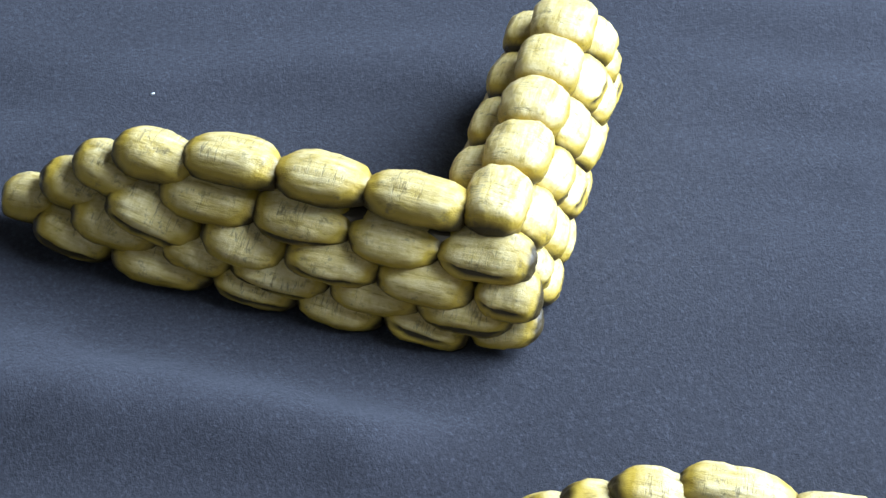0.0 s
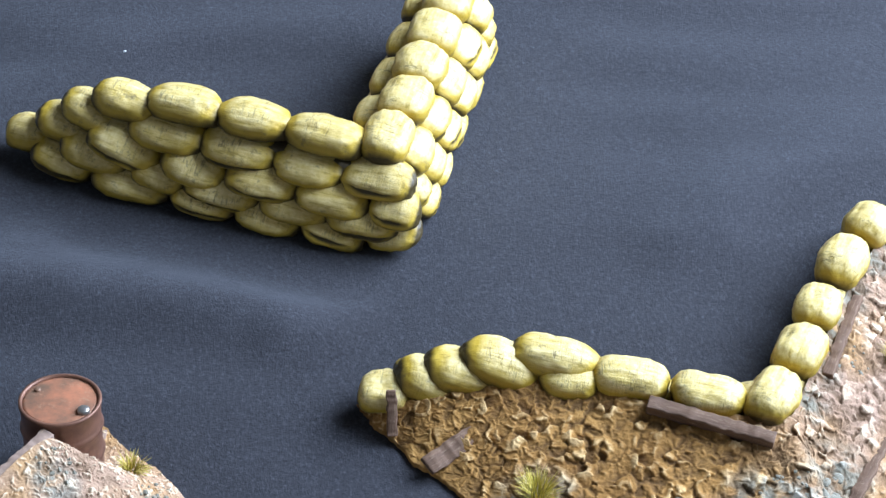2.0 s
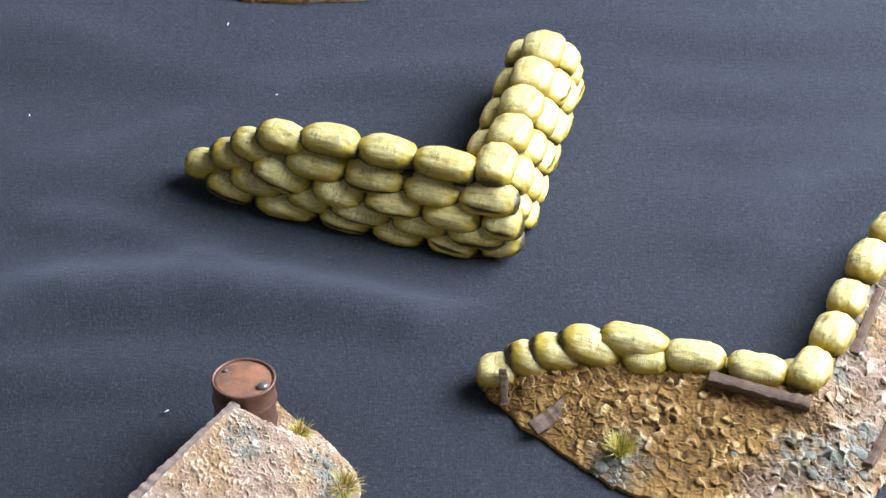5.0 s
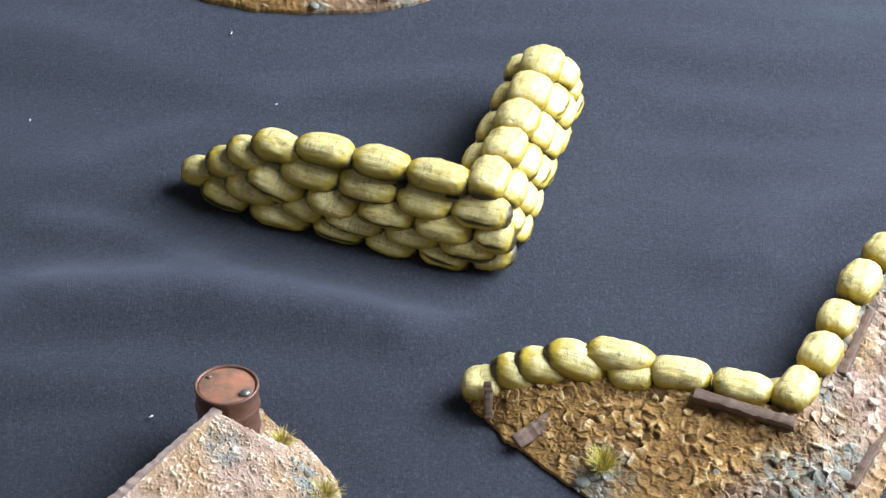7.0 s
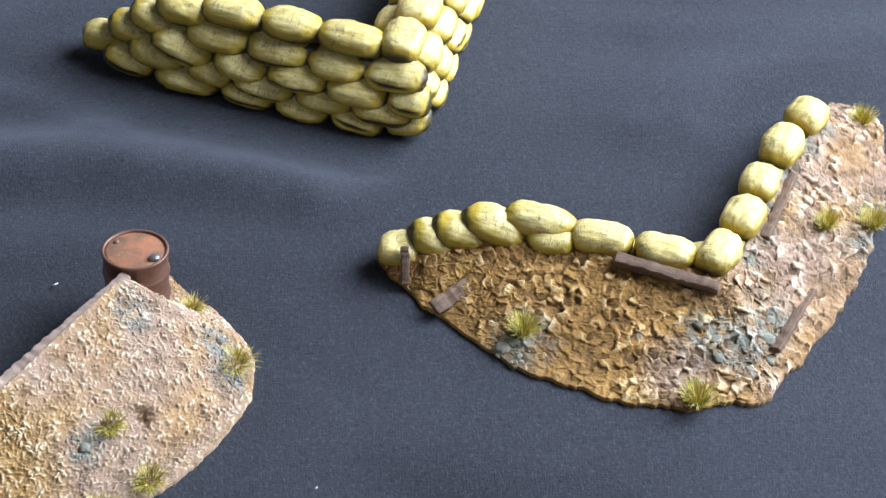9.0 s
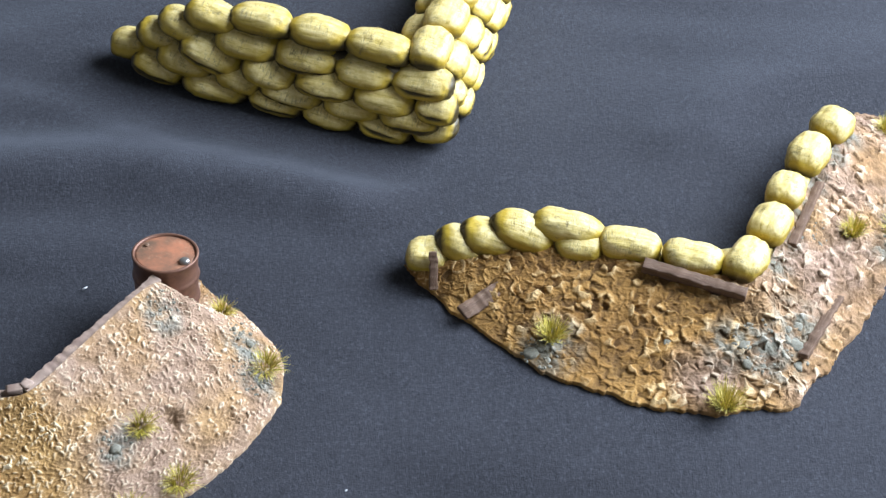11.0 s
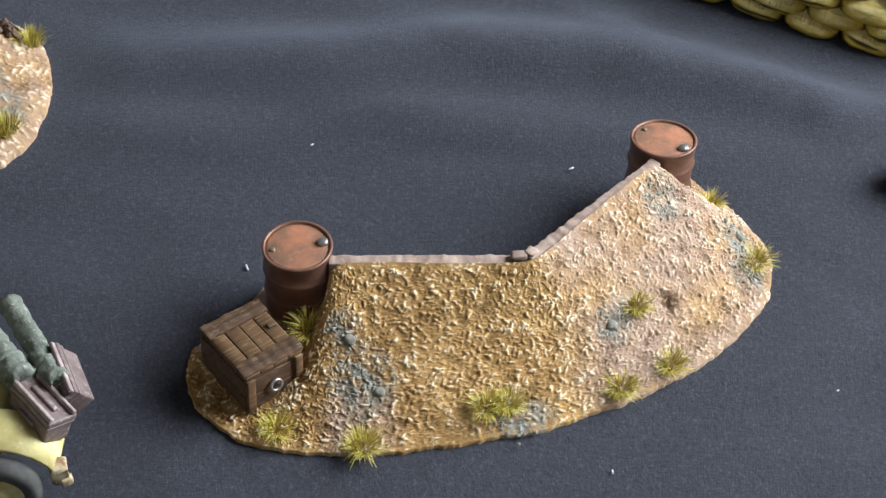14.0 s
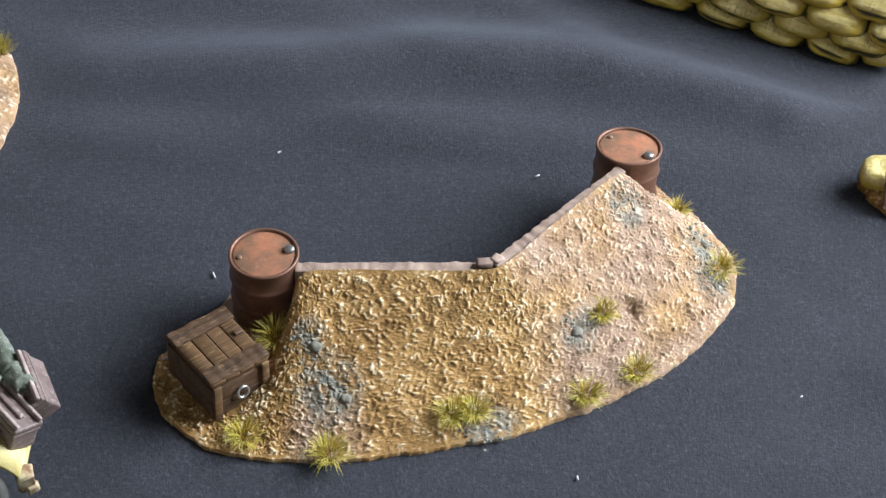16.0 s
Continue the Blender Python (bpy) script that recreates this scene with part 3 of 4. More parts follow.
def bank(name, parent, outline, crest, material, ns, nt, size, amp, power, stains, pinks, lip=0.7, seed=0.0, flake=0.0, calm=(), pits=()):
    """A slope of modelled earth from its outline on the cloth (x, y) up to its crest (x, y, z)."""
    o = catmull(outline, ns)
    c = catmull(crest, ns)
    verts, faces, relief, stain, pink = [], [], [], [], []
    for i in range(ns + 1):
        ox, oy = o[i][0], o[i][1]
        wob = 0.8 * noise.noise((ox / 9, oy / 9, seed)) + 0.4 * noise.noise((ox / 3, oy / 3, seed + 7)) + 0.25 * noise.noise((ox, oy, seed + 4))
        dx, dy = c[i][0] - ox, c[i][1] - oy
        dl = math.hypot(dx, dy) or 1
        for j in range(-1, nt + 1):
            f = max(j, 0) / nt
            pull = (2.0 if flake else 1.0) * wob * max(0.0, 1 - f * 9) ** 2 / dl
            x, y = ox + dx * (f + pull), oy + dy * (f + pull)
            if j < 0:
                verts.append((x * MM, y * MM, -0.3 * MM))
                r = 0.5
            else:
                z = lip + (c[i][2] - lip) * f ** power
                w = min(1.0, f * 14 + 0.15) * (1 if f < 0.94 else max(0.25, (1 - f) / 0.06))
                k = clod((x, y, z * 0.7 + seed), size, 1.0, flake)
                for a, b, q in calm:
                    k *= 1 - 0.4 * max(0.0, 1 - ((x - a) ** 2 + (y - b) ** 2) / q ** 2)
                dh = k * w * amp
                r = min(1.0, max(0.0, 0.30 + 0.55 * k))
                # pits are sunk, and their shade painted in through relief
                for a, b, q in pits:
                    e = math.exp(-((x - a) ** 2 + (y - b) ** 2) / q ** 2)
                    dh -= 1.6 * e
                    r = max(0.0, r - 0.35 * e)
                s = dl / math.hypot(dl, c[i][2])
                verts.append(((x - dx / dl * dh * 0.35) * MM, (y - dy / dl * dh * 0.35) * MM, (z + dh * s) * MM))
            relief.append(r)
            stain.append(max([0.0] + [1 - ((x - a) ** 2 + (y - b) ** 2) / q ** 2 for a, b, q in stains]))
            pink.append(min(1.0, max([0.0] + [1.3 * (1 - ((x - a) ** 2 + (y - b) ** 2) / q ** 2) for a, b, q in pinks])))
    w = nt + 2
    for i in range(ns):
        for j in range(w - 1):
            a = i * w + j
            faces.append((a, a + w, a + w + 1, a + 1))
    me = bpy.data.meshes.new(name)
    me.from_pydata(verts, [], faces)
    me.materials.append(material)
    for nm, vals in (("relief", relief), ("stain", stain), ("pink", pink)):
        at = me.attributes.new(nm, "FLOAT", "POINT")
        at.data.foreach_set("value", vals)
    me.polygons.foreach_set("use_smooth", [True] * len(me.polygons))
    link(name, me, parent)
    co = np.array(verts) / MM
    co = co[co[:, 2] > 0.1]

    def surface(x, y):
        near = np.argpartition((co[:, 0] - x) ** 2 + (co[:, 1] - y) ** 2, 12)[:12]
        return float(co[near, 2].mean())

    return surface


def tuft(parent, x, y, z, size=1.0, blades=300, lean=(0, 0), sprawl=1.15):
    """A clump of static grass: many thin tapered blades."""
    bm = bmesh.new()
    for _ in range(blades):
        a = rng.uniform(0, 2 * math.pi)
        r0 = 1.35 * size * math.sqrt(rng.random())
        out = rng.uniform(0.05, sprawl)
        ln = rng.uniform(2.2, 4.4) * size
        bx, by = r0 * math.cos(a), r0 * math.sin(a)
        a2 = a + rng.uniform(-0.7, 0.7)
        d = Vector((math.cos(a2) * out + lean[0], math.sin(a2) * out + lean[1], 1.0)).normalized()
        side = Vector((-d.y, d.x, 0.0))
        if side.length < 1e-3:
            side = Vector((1, 0, 0))
        side = side.normalized() * 0.065
        p = Vector((bx, by, -0.3))
        m1 = p + d * ln * 0.55
        m2 = p + d * ln - Vector((0, 0, ln * 0.10 * out)) + Vector((d.x, d.y, 0)) * ln * 0.1
        v = [bm.verts.new(q) for q in (p - side, p + side, m1 + side * 0.8, m1 - side * 0.8, m2)]
        bm.faces.new((v[0], v[1], v[2], v[3]))
        bm.faces.new((v[3], v[2], v[4]))
    bm.normal_update()
    me = bpy.data.meshes.new("grass_tuft")
    bmesh.ops.scale(bm, vec=(MM, MM, MM), verts=bm.verts)
    bm.to_mesh(me)
    bm.free()
    me.materials.append(GRASS)
    link("grass_tuft", me, parent, pose(x, y, z), "yellow-green static grass tuft")


def stone(parent, x, y, z, s, flat=0.7):
    bm = bmesh.new()
    bmesh.ops.create_icosphere(bm, subdivisions=3, radius=s)
    o = Vector((rng.uniform(0, 50), rng.uniform(0, 50), 0))
    for v in bm.verts:
        v.co *= 1 + 0.35 * noise.noise(v.co / s * 0.9 + o) + 0.12 * noise.noise(v.co / s * 2.5 + o)
        v.co.z *= flat
        v.co.x *= 1.25
    part("stone", bm, STONE, parent, m=pose(x, y, z, 0, 0, rng.uniform(0, 180)), smooth=True)


def rubble(parent, top, spots):
    """Fine grey gravel glued on in patches: x, y, radius, count."""
    bm = bmesh.new()
    for x, y, r, count in spots:
        for _ in range(count):
            a, q = rng.uniform(0, 6.283), r * math.sqrt(rng.random())
            px, py = x + q * math.cos(a), y + q * math.sin(a)
            size = rng.choice((0.2, 0.26, 0.32, 0.45))
            b = bmesh.new()
            bmesh.ops.create_icosphere(b, subdivisions=1, radius=size)
            for v in b.verts:
                v.co *= rng.uniform(0.6, 1.3)
                v.co.z *= 0.7
            bmesh.ops.translate(b, vec=(px, py, top(px, py) - 0.02), verts=b.verts)
            merge(bm, b)
    tagged(part("rubble", bm, STONE, parent, "fine grey gravel glued to the earth", smooth=False), kind="stuff")


# ---- the earth bank with drums and a crate ----
def drum(name, x, y, z, rx, ry, turn, label):
    t = thing(name, x, y, label, "oil drum", "rusty oil drums", z=z)
    m = pose(x, y, z, rx, ry, turn)
    bm = bmesh.new()
    R, H = 6.05, 14.4
    prof = [(0, 0.3), (R - 0.5, 0.3), (R - 0.3, 0), (R, 0), (R + 0.12, 0.4), (R, 0.8)]
    for h in (4.6, 9.6):
        prof += [(R - 0.05, h - 0.7), (R + 0.05, h - 0.45), (R + 0.28, h), (R + 0.05, h + 0.45), (R - 0.05, h + 0.7)]
    prof += [(R, H - 0.8), (R + 0.2, H - 0.5), (R + 0.2, H - 0.1), (R, H), (R - 0.3, H - 0.02), (R - 0.4, H - 0.4)]
    lathe(bm, prof, 64)
    part("shell", bm, RUST_SIDE, t, "dark rusty brown shell", m)
    bm = bmesh.new()
    lathe(bm, [(R - 0.35, H - 0.6), (R - 0.35, H - 0.42), (R - 0.9, H - 0.34), (0, H - 0.30)], 48)
    part("lid", bm, RUST_TOP, t, "orange rust-stained lid", m)
    bm = bmesh.new()
    lathe(bm, [(0.95, H - 0.35), (0.95, H + 0.15), (0.75, H + 0.35), (0, H + 0.35)], 20, pose(4.55, 0, 0))
    part("bung", bm, STEEL, t, "bare steel bung", m)
    bm = bmesh.new()
    lathe(bm, [(0.5, H - 0.33), (0.5, H - 0.1), (0.35, H), (0, H)], 16, pose(-4.4, 0, 0))
    part("vent_plug", bm, RUST_TOP, t, "", m)


def crate(x, y, z, rz):
    """Long axis along local y; the lid has cross battens."""
    t = thing("wooden_crate", x, y, "dark stained wooden ammunition crate with battens standing on earth", "crate", z=z)
    m = pose(x, y, z, 0, 0, rz)
    W, L, H = 11.6, 13.8, 8.2
    bm = bmesh.new()
    box(bm, 0, 0, H / 2, W - 0.8, L - 0.8, H - 0.2, bevel=0.1)
    part("body", bm, WOOD, t, "", m)
    for sx in (-1, 1):
        for k in range(2):
            bm = bmesh.new()
            box(bm, sx * (W / 2 - 0.3), 0, 1.9 + 3.6 * k, 0.6, L - 0.3, 3.4, bevel=0.18, rough=0.06)
            part("side_board", bm, WOOD, t, "", m)
    for sy in (-1, 1):
        for k in range(2):
            bm = bmesh.new()
            box(bm, 0, sy * (L / 2 - 0.3), 1.9 + 3.6 * k, W - 0.4, 0.6, 3.4, bevel=0.18, rough=0.06)
            part("end_board", bm, WOOD, t, "", m)
        for sx in (-1, 1):
            bm = bmesh.new()
            box(bm, sx * (W / 2 - 0.9), sy * (L / 2 + 0.25), H / 2, 1.5, 0.6, H - 0.2, bevel=0.15, rough=0.05)
            part("corner_post", bm, WOOD_LIGHT, t, "", m)
        # rope handle held by two blocks
        bm = bmesh.new()
        lathe(bm, [(1.05, -0.3), (1.35, -0.15), (1.35, 0.15), (1.05, 0.3), (0.8, 0.15), (0.8, -0.15), (1.05, -0.3)], 20, pose(0, sy * (L / 2 + 0.55), 4.0, 78, 0, 0))
        part("handle", bm, STEEL, t, "worn light metal ring handle", m)
    for k in range(4):
        bm = bmesh.new()
        box(bm, -W / 2 + W / 8 + W / 4 * k, 0, H + 0.4, W / 4 - 0.12, L + 0.3, 0.8, bevel=0.2, rough=0.07)
        part("lid_board", bm, WOOD_LIGHT, t, "", m)
    for sy in (-0.39, 0.39):
        bm = bmesh.new()
        ragged(bm, 0, sy * L, H + 1.0, W + 0.5, 3.2, 0.9, 0, 0.22, 24)
        part("batten", bm, WOOD, t, "", m)
    bm = bmesh.new()
    box(bm, W / 2 - 1.2, 0.6, H + 1.0, 1.6, 1.1, 0.7, bevel=0.15)
    part("latch", bm, WOOD, t, "small dark latch", m)


def drum_bank():
    t = thing("earth_bank", 8, -22, "miniature sandy earth bank with grass tufts and a board-backed crest", "terrain piece", "model fortifications")
    outline = [(-42.5, -26), (-43.2, -32), (-40, -39.4), (-34, -44.6), (-27, -47.2), (-19.8, -48.2), (-8, -47.5), (9, -43.9), (24.5, -38.4), (40.4, -29.8), (52, -20), (59.5, -9), (61.6, -1), (60.0, 7.4), (55.8, 14), (50, 20), (46, 26)]
    crest = [(-37, -22, 1.3), (-33, -19, 1.3), (-27, -17, 1.4), (-22.5, -19, 2.0), (-19.6, -19.5, 8), (-18.0, -17.8, 14.2), (-12, -16.8, 15.0), (2, -16.4, 15.2), (12, -16.0, 15.4), (17.5, -14.6, 15.8), (25, -6, 16), (32, 2.5, 16), (37, 8.2, 16), (40.2, 10.4, 15), (43, 11.6, 9), (45, 14, 4), (43, 24, 1.3)]
    stains = [(-12, -36, 7), (-16, -28, 4), (16, -40.5, 7), (55, 3, 5), (57, -4, 4.5), (31, -22, 4), (40, 4, 4.5), (34, -18, 3)]
    pinks = [(45, -6, 27), (56, 8, 20), (38, -24, 18), (38, 8, 16), (28, -8, 14), (-12, -43, 8)]
    top = bank("earth", t, outline, crest, EARTH_A, 1000, 260, 0.80, 0.58, 1.15, stains, pinks, seed=2.0, pits=((41.4, -14.6, 1.5),))
    # the base sheet under drums and crate
    for rim in (((-42.2, -27), (-36, -20), (-31, -10), (-24, -7), (-18, -9), (-16, -16), (-26, -26)), ((45, 9), (47, 24), (41, 24), (35, 20), (34, 9))):
        bm = bmesh.new()
        bm.faces.new([bm.verts.new((x, y, 1.2)) for x, y in rim])
        r = bmesh.ops.extrude_face_region(bm, geom=bm.faces[:])
        bmesh.ops.translate(bm, vec=(0, 0, -1.3), verts=[v for v in r["geom"] if isinstance(v, bmesh.types.BMVert)])
        part("base", bm, BOARD, t, "brown painted base edge", smooth=False)
    # boards behind the crest
    for x0, y0, x1, y1, h in ((-19, -16.4, 16.8, -14.4, 14.5), (16.2, -14.6, 39.6, 11.4, 15.4)):
        a = math.degrees(math.atan2(y1 - y0, x1 - x0))
        ln = math.hypot(x1 - x0, y1 - y0)
        bm = bmesh.new()
        nx, ny = -(y1 - y0) / ln, (x1 - x0) / ln
        ragged(bm, (x0 + x1) / 2 + nx * 0.4, (y0 + y1) / 2 + ny * 0.4, h / 2, ln, 2.2, h, a, 0.28, 90)
        part("back_board", bm, BOARD, t, "brown board edge along the crest")
    bm = bmesh.new()
    box(bm, 14.2, -13.9, 15.1, 2.8, 1.8, 1.4, 8, bevel=0.4, rough=0.15)
    box(bm, 16.4, -13.2, 15.1, 2.0, 1.8, 1.8, 50, bevel=0.4, rough=0.15)
    part("clod", bm, BOARD, t)
    for x, y, size in ((-21.5, -25, 1.2), (-26, -44, 1.1), (-11, -46.9, 1.15), (9.5, -38.6, 1.1), (13.4, -37.6, 1.0), (33, -31.8, 1.05), (42, -26.0, 1.0), (35.6, -17.2, 0.9), (58.4, -0.2, 1.1), (50.8, 12.8, 0.8)):
        tuft(t, x, y, top(x, y), size, 260, (0.1, -0.35), 1.8)
    rubble(t, top, ((-12, -37, 6, 60), (-17, -29, 3.5, 25), (56, -3, 4, 40), (55, 7, 3, 25), (14, -40, 5, 30), (31, -21, 3, 22), (40, 6, 3, 18)))
    for x, y, size in ((-9, -37.5, 0.9), (-14.5, -29.5, 1.0), (31, -22, 0.9), (55.5, 4, 0.8)):
        stone(t, x, y, top(x, y), size)


drum_bank()
drum("oil_drum", -24.4, -14.0, 1.3, 0, -1, 14, "rusty brown miniature oil drum beside a wooden crate")
drum("oil_drum", 40.6, 15.9, 1.3, -7, -4, -39, "rusty brown miniature oil drum leaning behind the peak")
crate(-31.3, -31.6, 1.2, 39.5)


# ---- the earth bank with a row of sandbags ----
def sandbag_bank():
    t = thing("sandbag_bank", 145, 15, "miniature ochre earth bank with a row of sandbags along its crest", "terrain piece", "model fortifications")
    outline = [(86.5, 26), (90.4, 19.2), (96.3, 11.9), (104, 2.6), (112, -5), (121.2, -10.6), (130.2, -14.8), (138, -16.8), (147, -17), (154.5, -16.8), (158.7, -12.4), (167, -4), (175, 5), (183.3, 16), (187, 25), (192, 35), (196.8, 54), (194.8, 61.6), (188, 65)]
    crest = [(89, 24, 3), (92, 22.5, 4.2), (97, 22.5, 5.5), (103, 23, 6.6), (110, 22.6, 7.6), (118, 21.5, 8), (127, 18.5, 8.2), (137, 14.5, 8.2), (146, 11.2, 8.2), (153, 10, 8.4), (155.5, 13, 8.2), (158.0, 17, 8.2), (161, 21.8, 8.2), (166.5, 31.4, 8.2), (171, 38, 8.2), (174.5, 43, 8.2), (179, 48.5, 7.8), (182, 52, 7), (183.5, 56.5, 5.5)]
    stains = [(112, 1, 8), (152, -5, 9), (160, 2, 7), (146, -3, 7), (190, 30, 8), (184, 22, 6), (157, 14, 5), (160.5, 20.5, 5), (165.5, 29, 5), (170.5, 37, 5), (176, 44.5, 5), (181, 51, 5)]
    pinks = [(140, -9, 9), (172, 22, 34), (188, 50, 24), (157, -8, 12), (165, 8, 10)]
    top = bank("earth", t, outline, crest, EARTH_B, 800, 190, 1.45, 0.75, 1.25, stains, pinks, seed=11.0, flake=0.62, calm=((119, -4, 12), (98, 10, 9), (172, 1, 14), (186, 45, 10)))
    # crest: bags from the low end round the corner
    for x, y, z, ln, rz, tl, w, h in ((91.2, 25.4, 4.5, 8.6, -8, 2, 8.2, 5.8), (98.0, 25.8, 6.0, 11.0, -10, 20, 8.8, 6.6), (103.4, 25.9, 7.4, 12.4, -12, 20, 9.0, 6.8), (110.2, 25.7, 8.7, 14.6, -14, 17, 9.2, 7.0), (118.4, 25.0, 9.9, 14.8, -18, 4, 8.6, 6.6), (129.9, 20.0, 9.4, 12.4, -18, 2, 7.6, 5.8), (141.5, 15.4, 9.4, 12.2, -18, 3, 7.6, 6.0), (151.8, 14.0, 9.6, 11.0, 55, 0, 8.2, 6.4), (158.5, 23.4, 9.6, 11.0, 58, 0, 8.6, 6.4), (164.0, 33.0, 9.4, 9.6, 60, 0, 8.2, 6.0), (171.0, 43.2, 9.6, 11.4, 56, 0, 8.6, 6.4), (178.2, 52.0, 9.4, 9.8, 48, 0, 8.8, 6.4)):
        bag(t, x, y, z - 0.7, ln, rz, tl, w * 0.94, h * 0.94, 0, tl < 4)
    # lower courses, which stand on the cloth behind the crest
    for k in range(6):
        bag(t, 99 + 10.6 * k, 29.5 - 2.3 * k, 2.6, 12, -15)
        if k > 0:
            bag(t, 103 + 9.6 * k, 27.6 - 2.4 * k, 5.6, 12, -16)
    for k in range(5):
        bag(t, 154 + 6.2 * k, 20 + 8.9 * k, 2.6, 11.5, 56)
        bag(t, 154.5 + 6.2 * k, 17.5 + 8.9 * k, 5.6, 11.5, 56)
    bag(t, 120.5, 21.8, 7.6, 10, -14)
    # half-buried planks
    for x, y, z, ln, w, th, rz, tx, ty in ((140.8, 10.2, 0.6, 20.5, 2.2, 2.6, -25, 14, 3), (101.0, 13.4, 0.1, 11, 3.2, 0.9, 30, 20, -8), (91.8, 20.2, 2.2, 7.5, 1.6, 0.9, 88, 0, -56), (164.6, 1.6, -0.1, 19, 1.9, 1.2, 54, -16, 2), (167.0, 27.5, 0.1, 20, 1.8, 1.2, 60, -14, 0)):
        bm = bmesh.new()
        ragged(bm, 0, 0, 0, ln, w, th, 0, 0.3, 30)
        part("plank", bm, PLANK, t, "weathered grey-brown plank", pose(x, y, top(x, y) + z, tx, ty, rz))
    for x, y, size in ((112.4, 3.0, 1.1), (142.4, -15.4, 1.3), (176.6, 25, 1.0), (187.2, 27.4, 1.2), (192.6, 57, 1.0)):
        tuft(t, x, y, top(x, y), size)
    for x, y, size in ((158.2, -3.2, 1.5), (148.4, -3.2, 1.2), (134, -1.2, 0.9), (159.5, 1.5, 1.0), (108.6, 0.6, 1.4)):
        stone(t, x, y, top(x, y) - 0.35, size, 0.5)
    for k in range(16):
        x, y = (153 + rng.uniform(-7, 7), -4 + rng.uniform(-4, 5)) if k < 12 else (109 + rng.uniform(-2.5, 3), 0.5 + rng.uniform(-2, 2))
        stone(t, x, y, top(x, y) - 0.3, rng.uniform(0.5, 1.0), 0.6)
    rubble(t, top, ((152, -4, 6, 40), (110, 0, 3.5, 30), (185.5, 27, 2.6, 22), (167, 24, 4, 18)))


sandbag_bank()


# ---- pieces at the edge of the view ----
def far_banks():
    t = thing("round_earth_base", -108, 44, "round miniature earth base with bark, logs and grass on black cloth", "terrain piece", "model fortifications")
    outline = [(-98, 64), (-89, 60.5), (-82.6, 54.6), (-79.2, 46), (-78.4, 37), (-79.8, 27), (-83.8, 20), (-91, 14.5), (-102, 11.5)]
    crest = [(-102, 55, 5), (-100, 53.5, 5.5), (-98, 51, 6), (-97, 47, 6), (-97, 42, 6), (-98, 37, 6), (-100, 33, 5.5), (-103, 30, 5), (-106, 29, 4.5)]
    top = bank("earth", t, outline, crest, EARTH_A, 300, 70, 1.3, 0.5, 0.7, [(-86, 33, 6), (-90, 62, 7), (-92, 40, 6)], [(-86, 46, 40)], seed=31.0)
    bm = bmesh.new()
    lathe(bm, [(26, -0.2), (26, 1.0), (17, 5.2), (0, 6.5)], 40, pose(-114, 43.5, 0))
    part("mound", bm, EARTH_A, t)
    tuft(t, -84.4, 53.2, top(-84.4, 53.2), 1.1)
    tuft(t, -84.6, 26.5, top(-84.6, 26.5), 1.3)
    for x, y, a in ((-88.6, 25.0, 20), (-89.5, 28.5, 60)):
        bm = bmesh.new()
        lathe(bm, [(0, -2.2), (1.0, -2.2), (1.05, 2.2), (0.9, 2.3), (0, 2.3)], 16)
        part("log", bm, WOOD_LIGHT, t, "short sawn log", pose(x, y, top(x, y) + 0.9, 70, 0, a))
    for k in range(14):
        x, y = -92 + rng.uniform(-5, 5), 55.5 + rng.uniform(-2.5, 2.5)
        bm = bmesh.new()
        box(bm, 0, 0, 0, rng.uniform(1.5, 3), rng.uniform(1, 1.6), rng.uniform(0.8, 1.6), bevel=0.25, rough=0.3)
        part("bark_chip", bm, PLANK, t, "dark bark chip", pose(x, y, top(x, y) + 0.6, rng.uniform(-30, 30), rng.uniform(-30, 30), rng.uniform(0, 180)))
    bag(t, -93.5, 44, 7.4, 10, 75)
    t = thing("low_earth_base", 58, 180, "low miniature earth base with grass lying on black cloth", "terrain piece", "model fortifications")
    outline = [(14, 186), (23, 175.5), (31, 168), (37.6, 163.4), (45.7, 160.0), (59.6, 158.0), (73.5, 157.2), (84, 158.8), (94, 163.8), (101, 172), (104, 184)]
    crest = [(26, 192, 4), (33, 186, 6), (38, 182, 7), (43, 178, 8), (48, 176, 8), (58, 175, 8), (68, 175, 8), (76, 176, 8), (82, 180, 7), (86, 184, 6), (90, 190, 4)]
    top = bank("earth", t, outline, crest, EARTH_B, 420, 80, 2.0, 0.6, 0.8, [(62, 157, 5), (84, 158, 5)], [(78, 160, 16), (95, 165, 14)], seed=53.0)
    tuft(t, 80, 160.6, top(80, 160.6), 1.2)
    stone(t, 61.5, 158.6, top(61.5, 158.6) + 0.2, 1.1, 0.6)
    bm = bmesh.new()
    lathe(bm, [(36, 0), (34, 4), (20, 8), (0, 9)], 40, pose(58, 204, 0))
    part("mound", bm, EARTH_B, t)


far_banks()


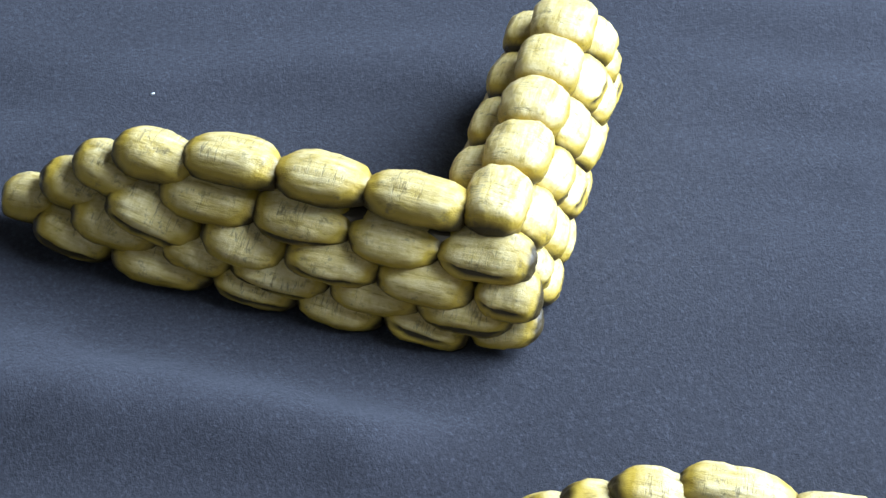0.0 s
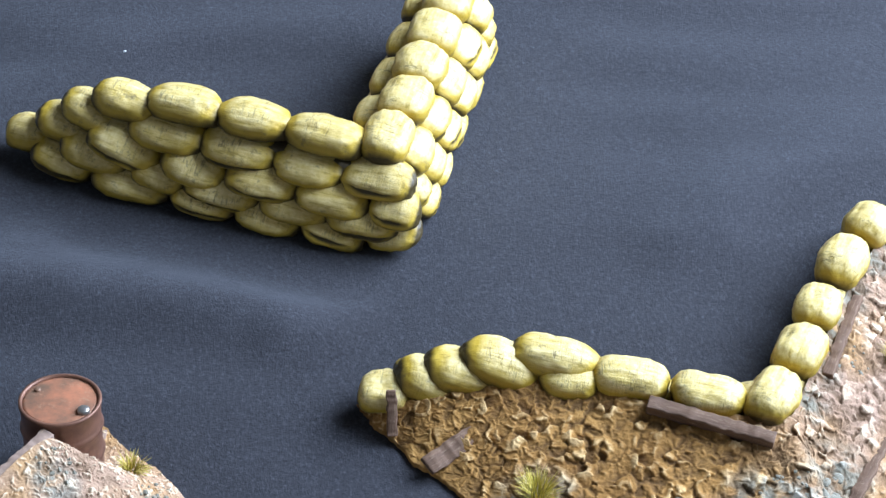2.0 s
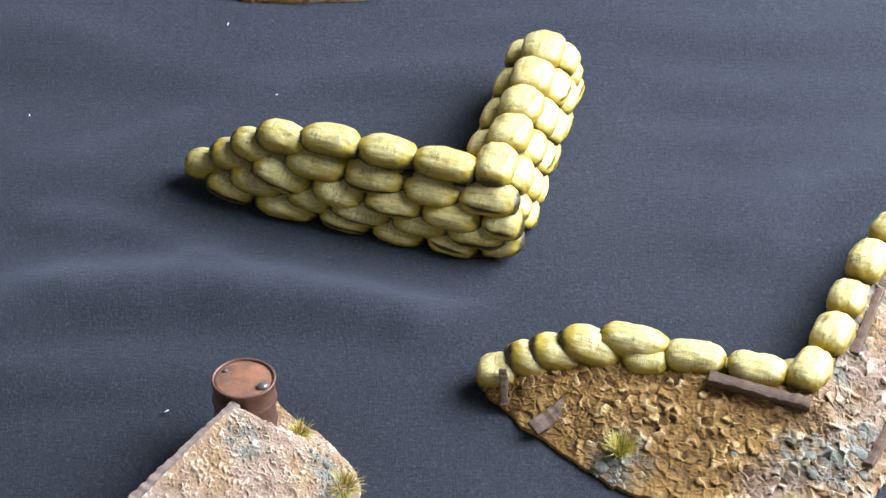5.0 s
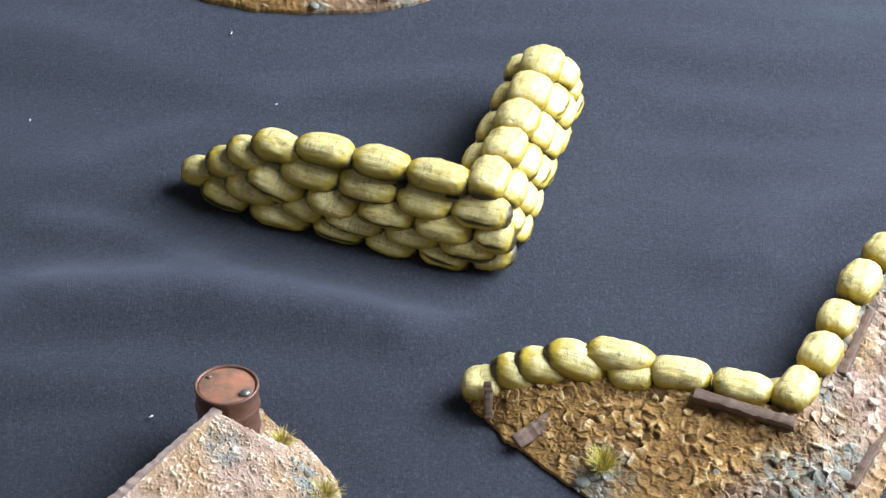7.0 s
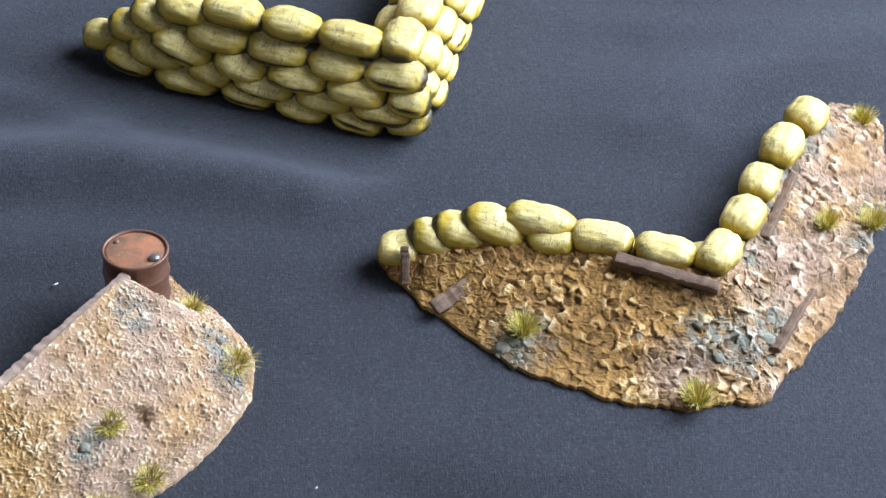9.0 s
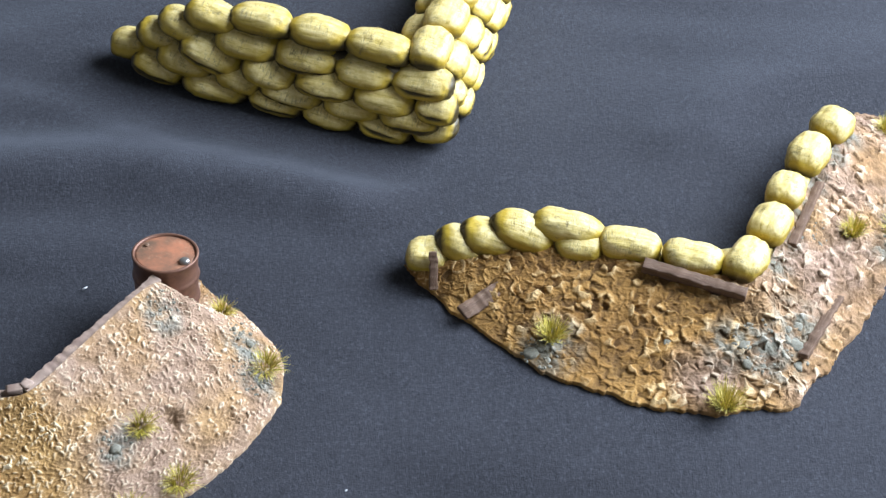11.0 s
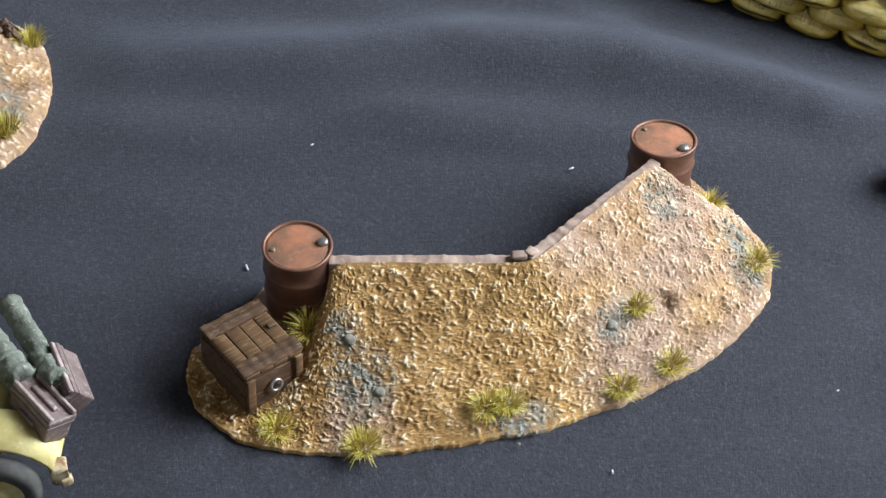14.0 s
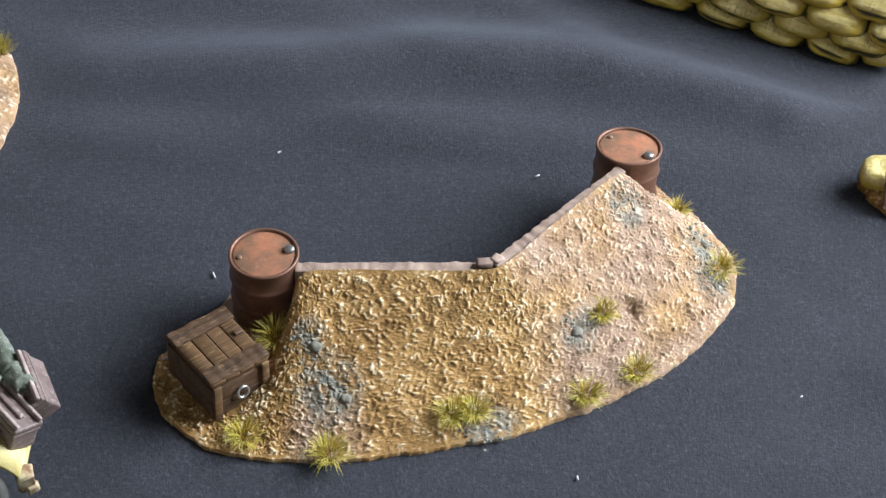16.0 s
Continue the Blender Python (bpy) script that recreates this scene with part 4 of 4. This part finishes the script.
def vehicle():
    t = thing("model_vehicle", -85, -50, "sand-yellow miniature military vehicle loaded with boxes and canvas rolls", "vehicle")
    bm = bmesh.new()
    box(bm, -89, -49.5, 11.0, 42, 17, 6, bevel=1.2)
    box(bm, -96, -50, 13.0, 46, 12, 5, bevel=1.5)
    part("body", bm, SAND_PAINT, t, "sand-yellow hull")
    # mudguard: an arched strip over the wheel
    bm = bmesh.new()
    rows = []
    for k in range(17):
        a = radians(15 + 150 * k / 16)
        x, z = -68.5 + 10.2 * math.cos(a), 6.4 + 8.0 * math.sin(a)
        rows.append([bm.verts.new((x + dx, y, z + dz)) for y, dx, dz in ((-61.0, 0, 0), (-53, 0, 0.4), (-53, 0, -0.5), (-61.0, 0, -0.9))])
    for a, b in zip(rows, rows[1:]):
        for k in range(4):
            bm.faces.new((a[k], a[(k + 1) % 4], b[(k + 1) % 4], b[k]))
    bm.faces.new(rows[0])
    bm.faces.new(rows[-1])
    part("mudguard", bm, SAND_PAINT, t, "chipped sand-yellow mudguard")
    bm = bmesh.new()
    box(bm, -58.6, -59.6, 7.8, 3.0, 3.4, 3.4, 20, bevel=0.6, rough=0.2)
    box(bm, -57.4, -60.6, 6.4, 2.2, 1.4, 1.8, 35, bevel=0.4, rough=0.2)
    part("bracket", bm, BOARD_CHIP, t, "chipped cream bracket")
    for x in (-67.4, -101):
        m = pose(x, -62.6, 6.4, 90, 0, 0)
        bm = bmesh.new()
        lathe(bm, [(3.9, -1.8), (5.6, -1.9), (6.3, -1.3), (6.5, -0.4), (6.5, 0.4), (6.3, 1.3), (5.6, 1.9), (3.9, 1.8), (3.9, -1.8)], 48)
        wheel = part("wheel", bm, RUBBER, t, "dusty black tyre", m)
        bm = bmesh.new()
        lathe(bm, [(3.95, -1.5), (3.95, 1.45), (3.5, 1.5), (3.2, 0.9), (2.0, 0.7), (1.5, 1.3), (1.2, 1.9), (0.6, 2.1), (0, 2.15)], 32)
        bmesh.ops.transform(bm, matrix=m, verts=bm.verts)
        bmesh.ops.translate(bm, vec=(-x, 62.6, -6.4), verts=bm.verts)
        hub = new("hub", finish("hub", bm, SAND_PAINT))
        hub.parent = wheel
        hub.matrix_basis = wheel.matrix_basis.to_3x3().to_4x4().inverted()
        hub["label"] = "sand-yellow wheel hub"
    # load: two tins and canvas rolls
    for x, y, z, rz, tx, ln in ((-62.2, -52.2, 13.4, -45, -18, 9.6), (-59.4, -45.6, 13.6, -64, 38, 10)):
        b = thing("ammunition_tin", x, y, "purple-brown metal ammunition tin lashed on a vehicle", "box", "tins on the vehicle", z=z - 2.6)
        m = pose(x, y, z, tx, 6, rz)
        bm = bmesh.new()
        box(bm, 0, 0, -0.4, ln, 5.2, 4.6, bevel=0.35)
        part("body", bm, TIN, b, "", m)
        bm = bmesh.new()
        box(bm, 0, 0, 2.3, ln + 0.7, 5.8, 1.1, bevel=0.3)
        box(bm, 0, 0, 1.3, ln + 0.5, 5.6, 0.5, bevel=0.15)
        part("lid", bm, TIN, b, "", m)
        for side in (-1, 1):
            bm = bmesh.new()
            box(bm, 0, side * 2.3, 3.2, ln + 0.5, 0.7, 1.0, bevel=0.2, rough=0.05)
            part("rail", bm, TIN_EDGE, b, "worn paler lid rail", m)
        bm = bmesh.new()
        box(bm, 0, 0, 3.0, ln - 3.4, 1.0, 0.8, bevel=0.25)
        part("lid_panel", bm, TIN, b, "", m)
        bm = bmesh.new()
        box(bm, 0, -2.75, -0.2, 4.2, 0.7, 0.9, bevel=0.2)
        part("clasp", bm, TIN, b, "", m)
    for x0, y0, z0, x1, y1, z1, r in ((-59.6, -48.4, 16.2, -71, -30.5, 16.0, 2.0), (-65.4, -48.4, 16.2, -78, -33, 16.0, 2.7)):
        roll = thing("canvas_roll", x0, y0, "rolled grey-green canvas strapped on a vehicle", "canvas roll", "rolls on the vehicle", z=z0 - r)
        d = Vector((x1 - x0, y1 - y0, z1 - z0))
        bm = bmesh.new()
        n = 24
        prof = [(0, -0.3), (r * 0.35, 0.1), (r * 0.5, -0.2), (r * 0.8, 0.1), (r, 0.5)] + [(r * (1 + 0.05 * math.sin(k * 1.7)), d.length * k / n) for k in range(1, n)] + [(r * 0.9, d.length), (0, d.length)]
        lathe(bm, prof, 36)
        for v in bm.verts:
            v.co += Vector((v.co.x, v.co.y, 0)) / r * (0.35 + 0.8 * math.exp(-v.co.z / 3)) * noise.noise(v.co * 0.6) + Vector((0, 0, 0.9 * math.exp(-max(0.0, v.co.z) / 2) * noise.noise(v.co * 0.9)))
        part("roll", bm, CANVAS, roll, "", Matrix.Translation((x0, y0, z0)) @ d.to_track_quat("Z", "Y").to_matrix().to_4x4())
        bm = bmesh.new()
        lathe(bm, [(r * 1.02, 4.2), (r * 1.1, 4.3), (r * 1.1, 5.1), (r * 1.02, 5.2)], 30)
        part("strap", bm, CANVAS, roll, "", Matrix.Translation((x0, y0, z0)) @ d.to_track_quat("Z", "Y").to_matrix().to_4x4())



before = set(bpy.data.objects)
vehicle()
for ob in [o for o in bpy.data.objects if o not in before and o.parent is None]:
    ob.location.x -= 1.3 * MM
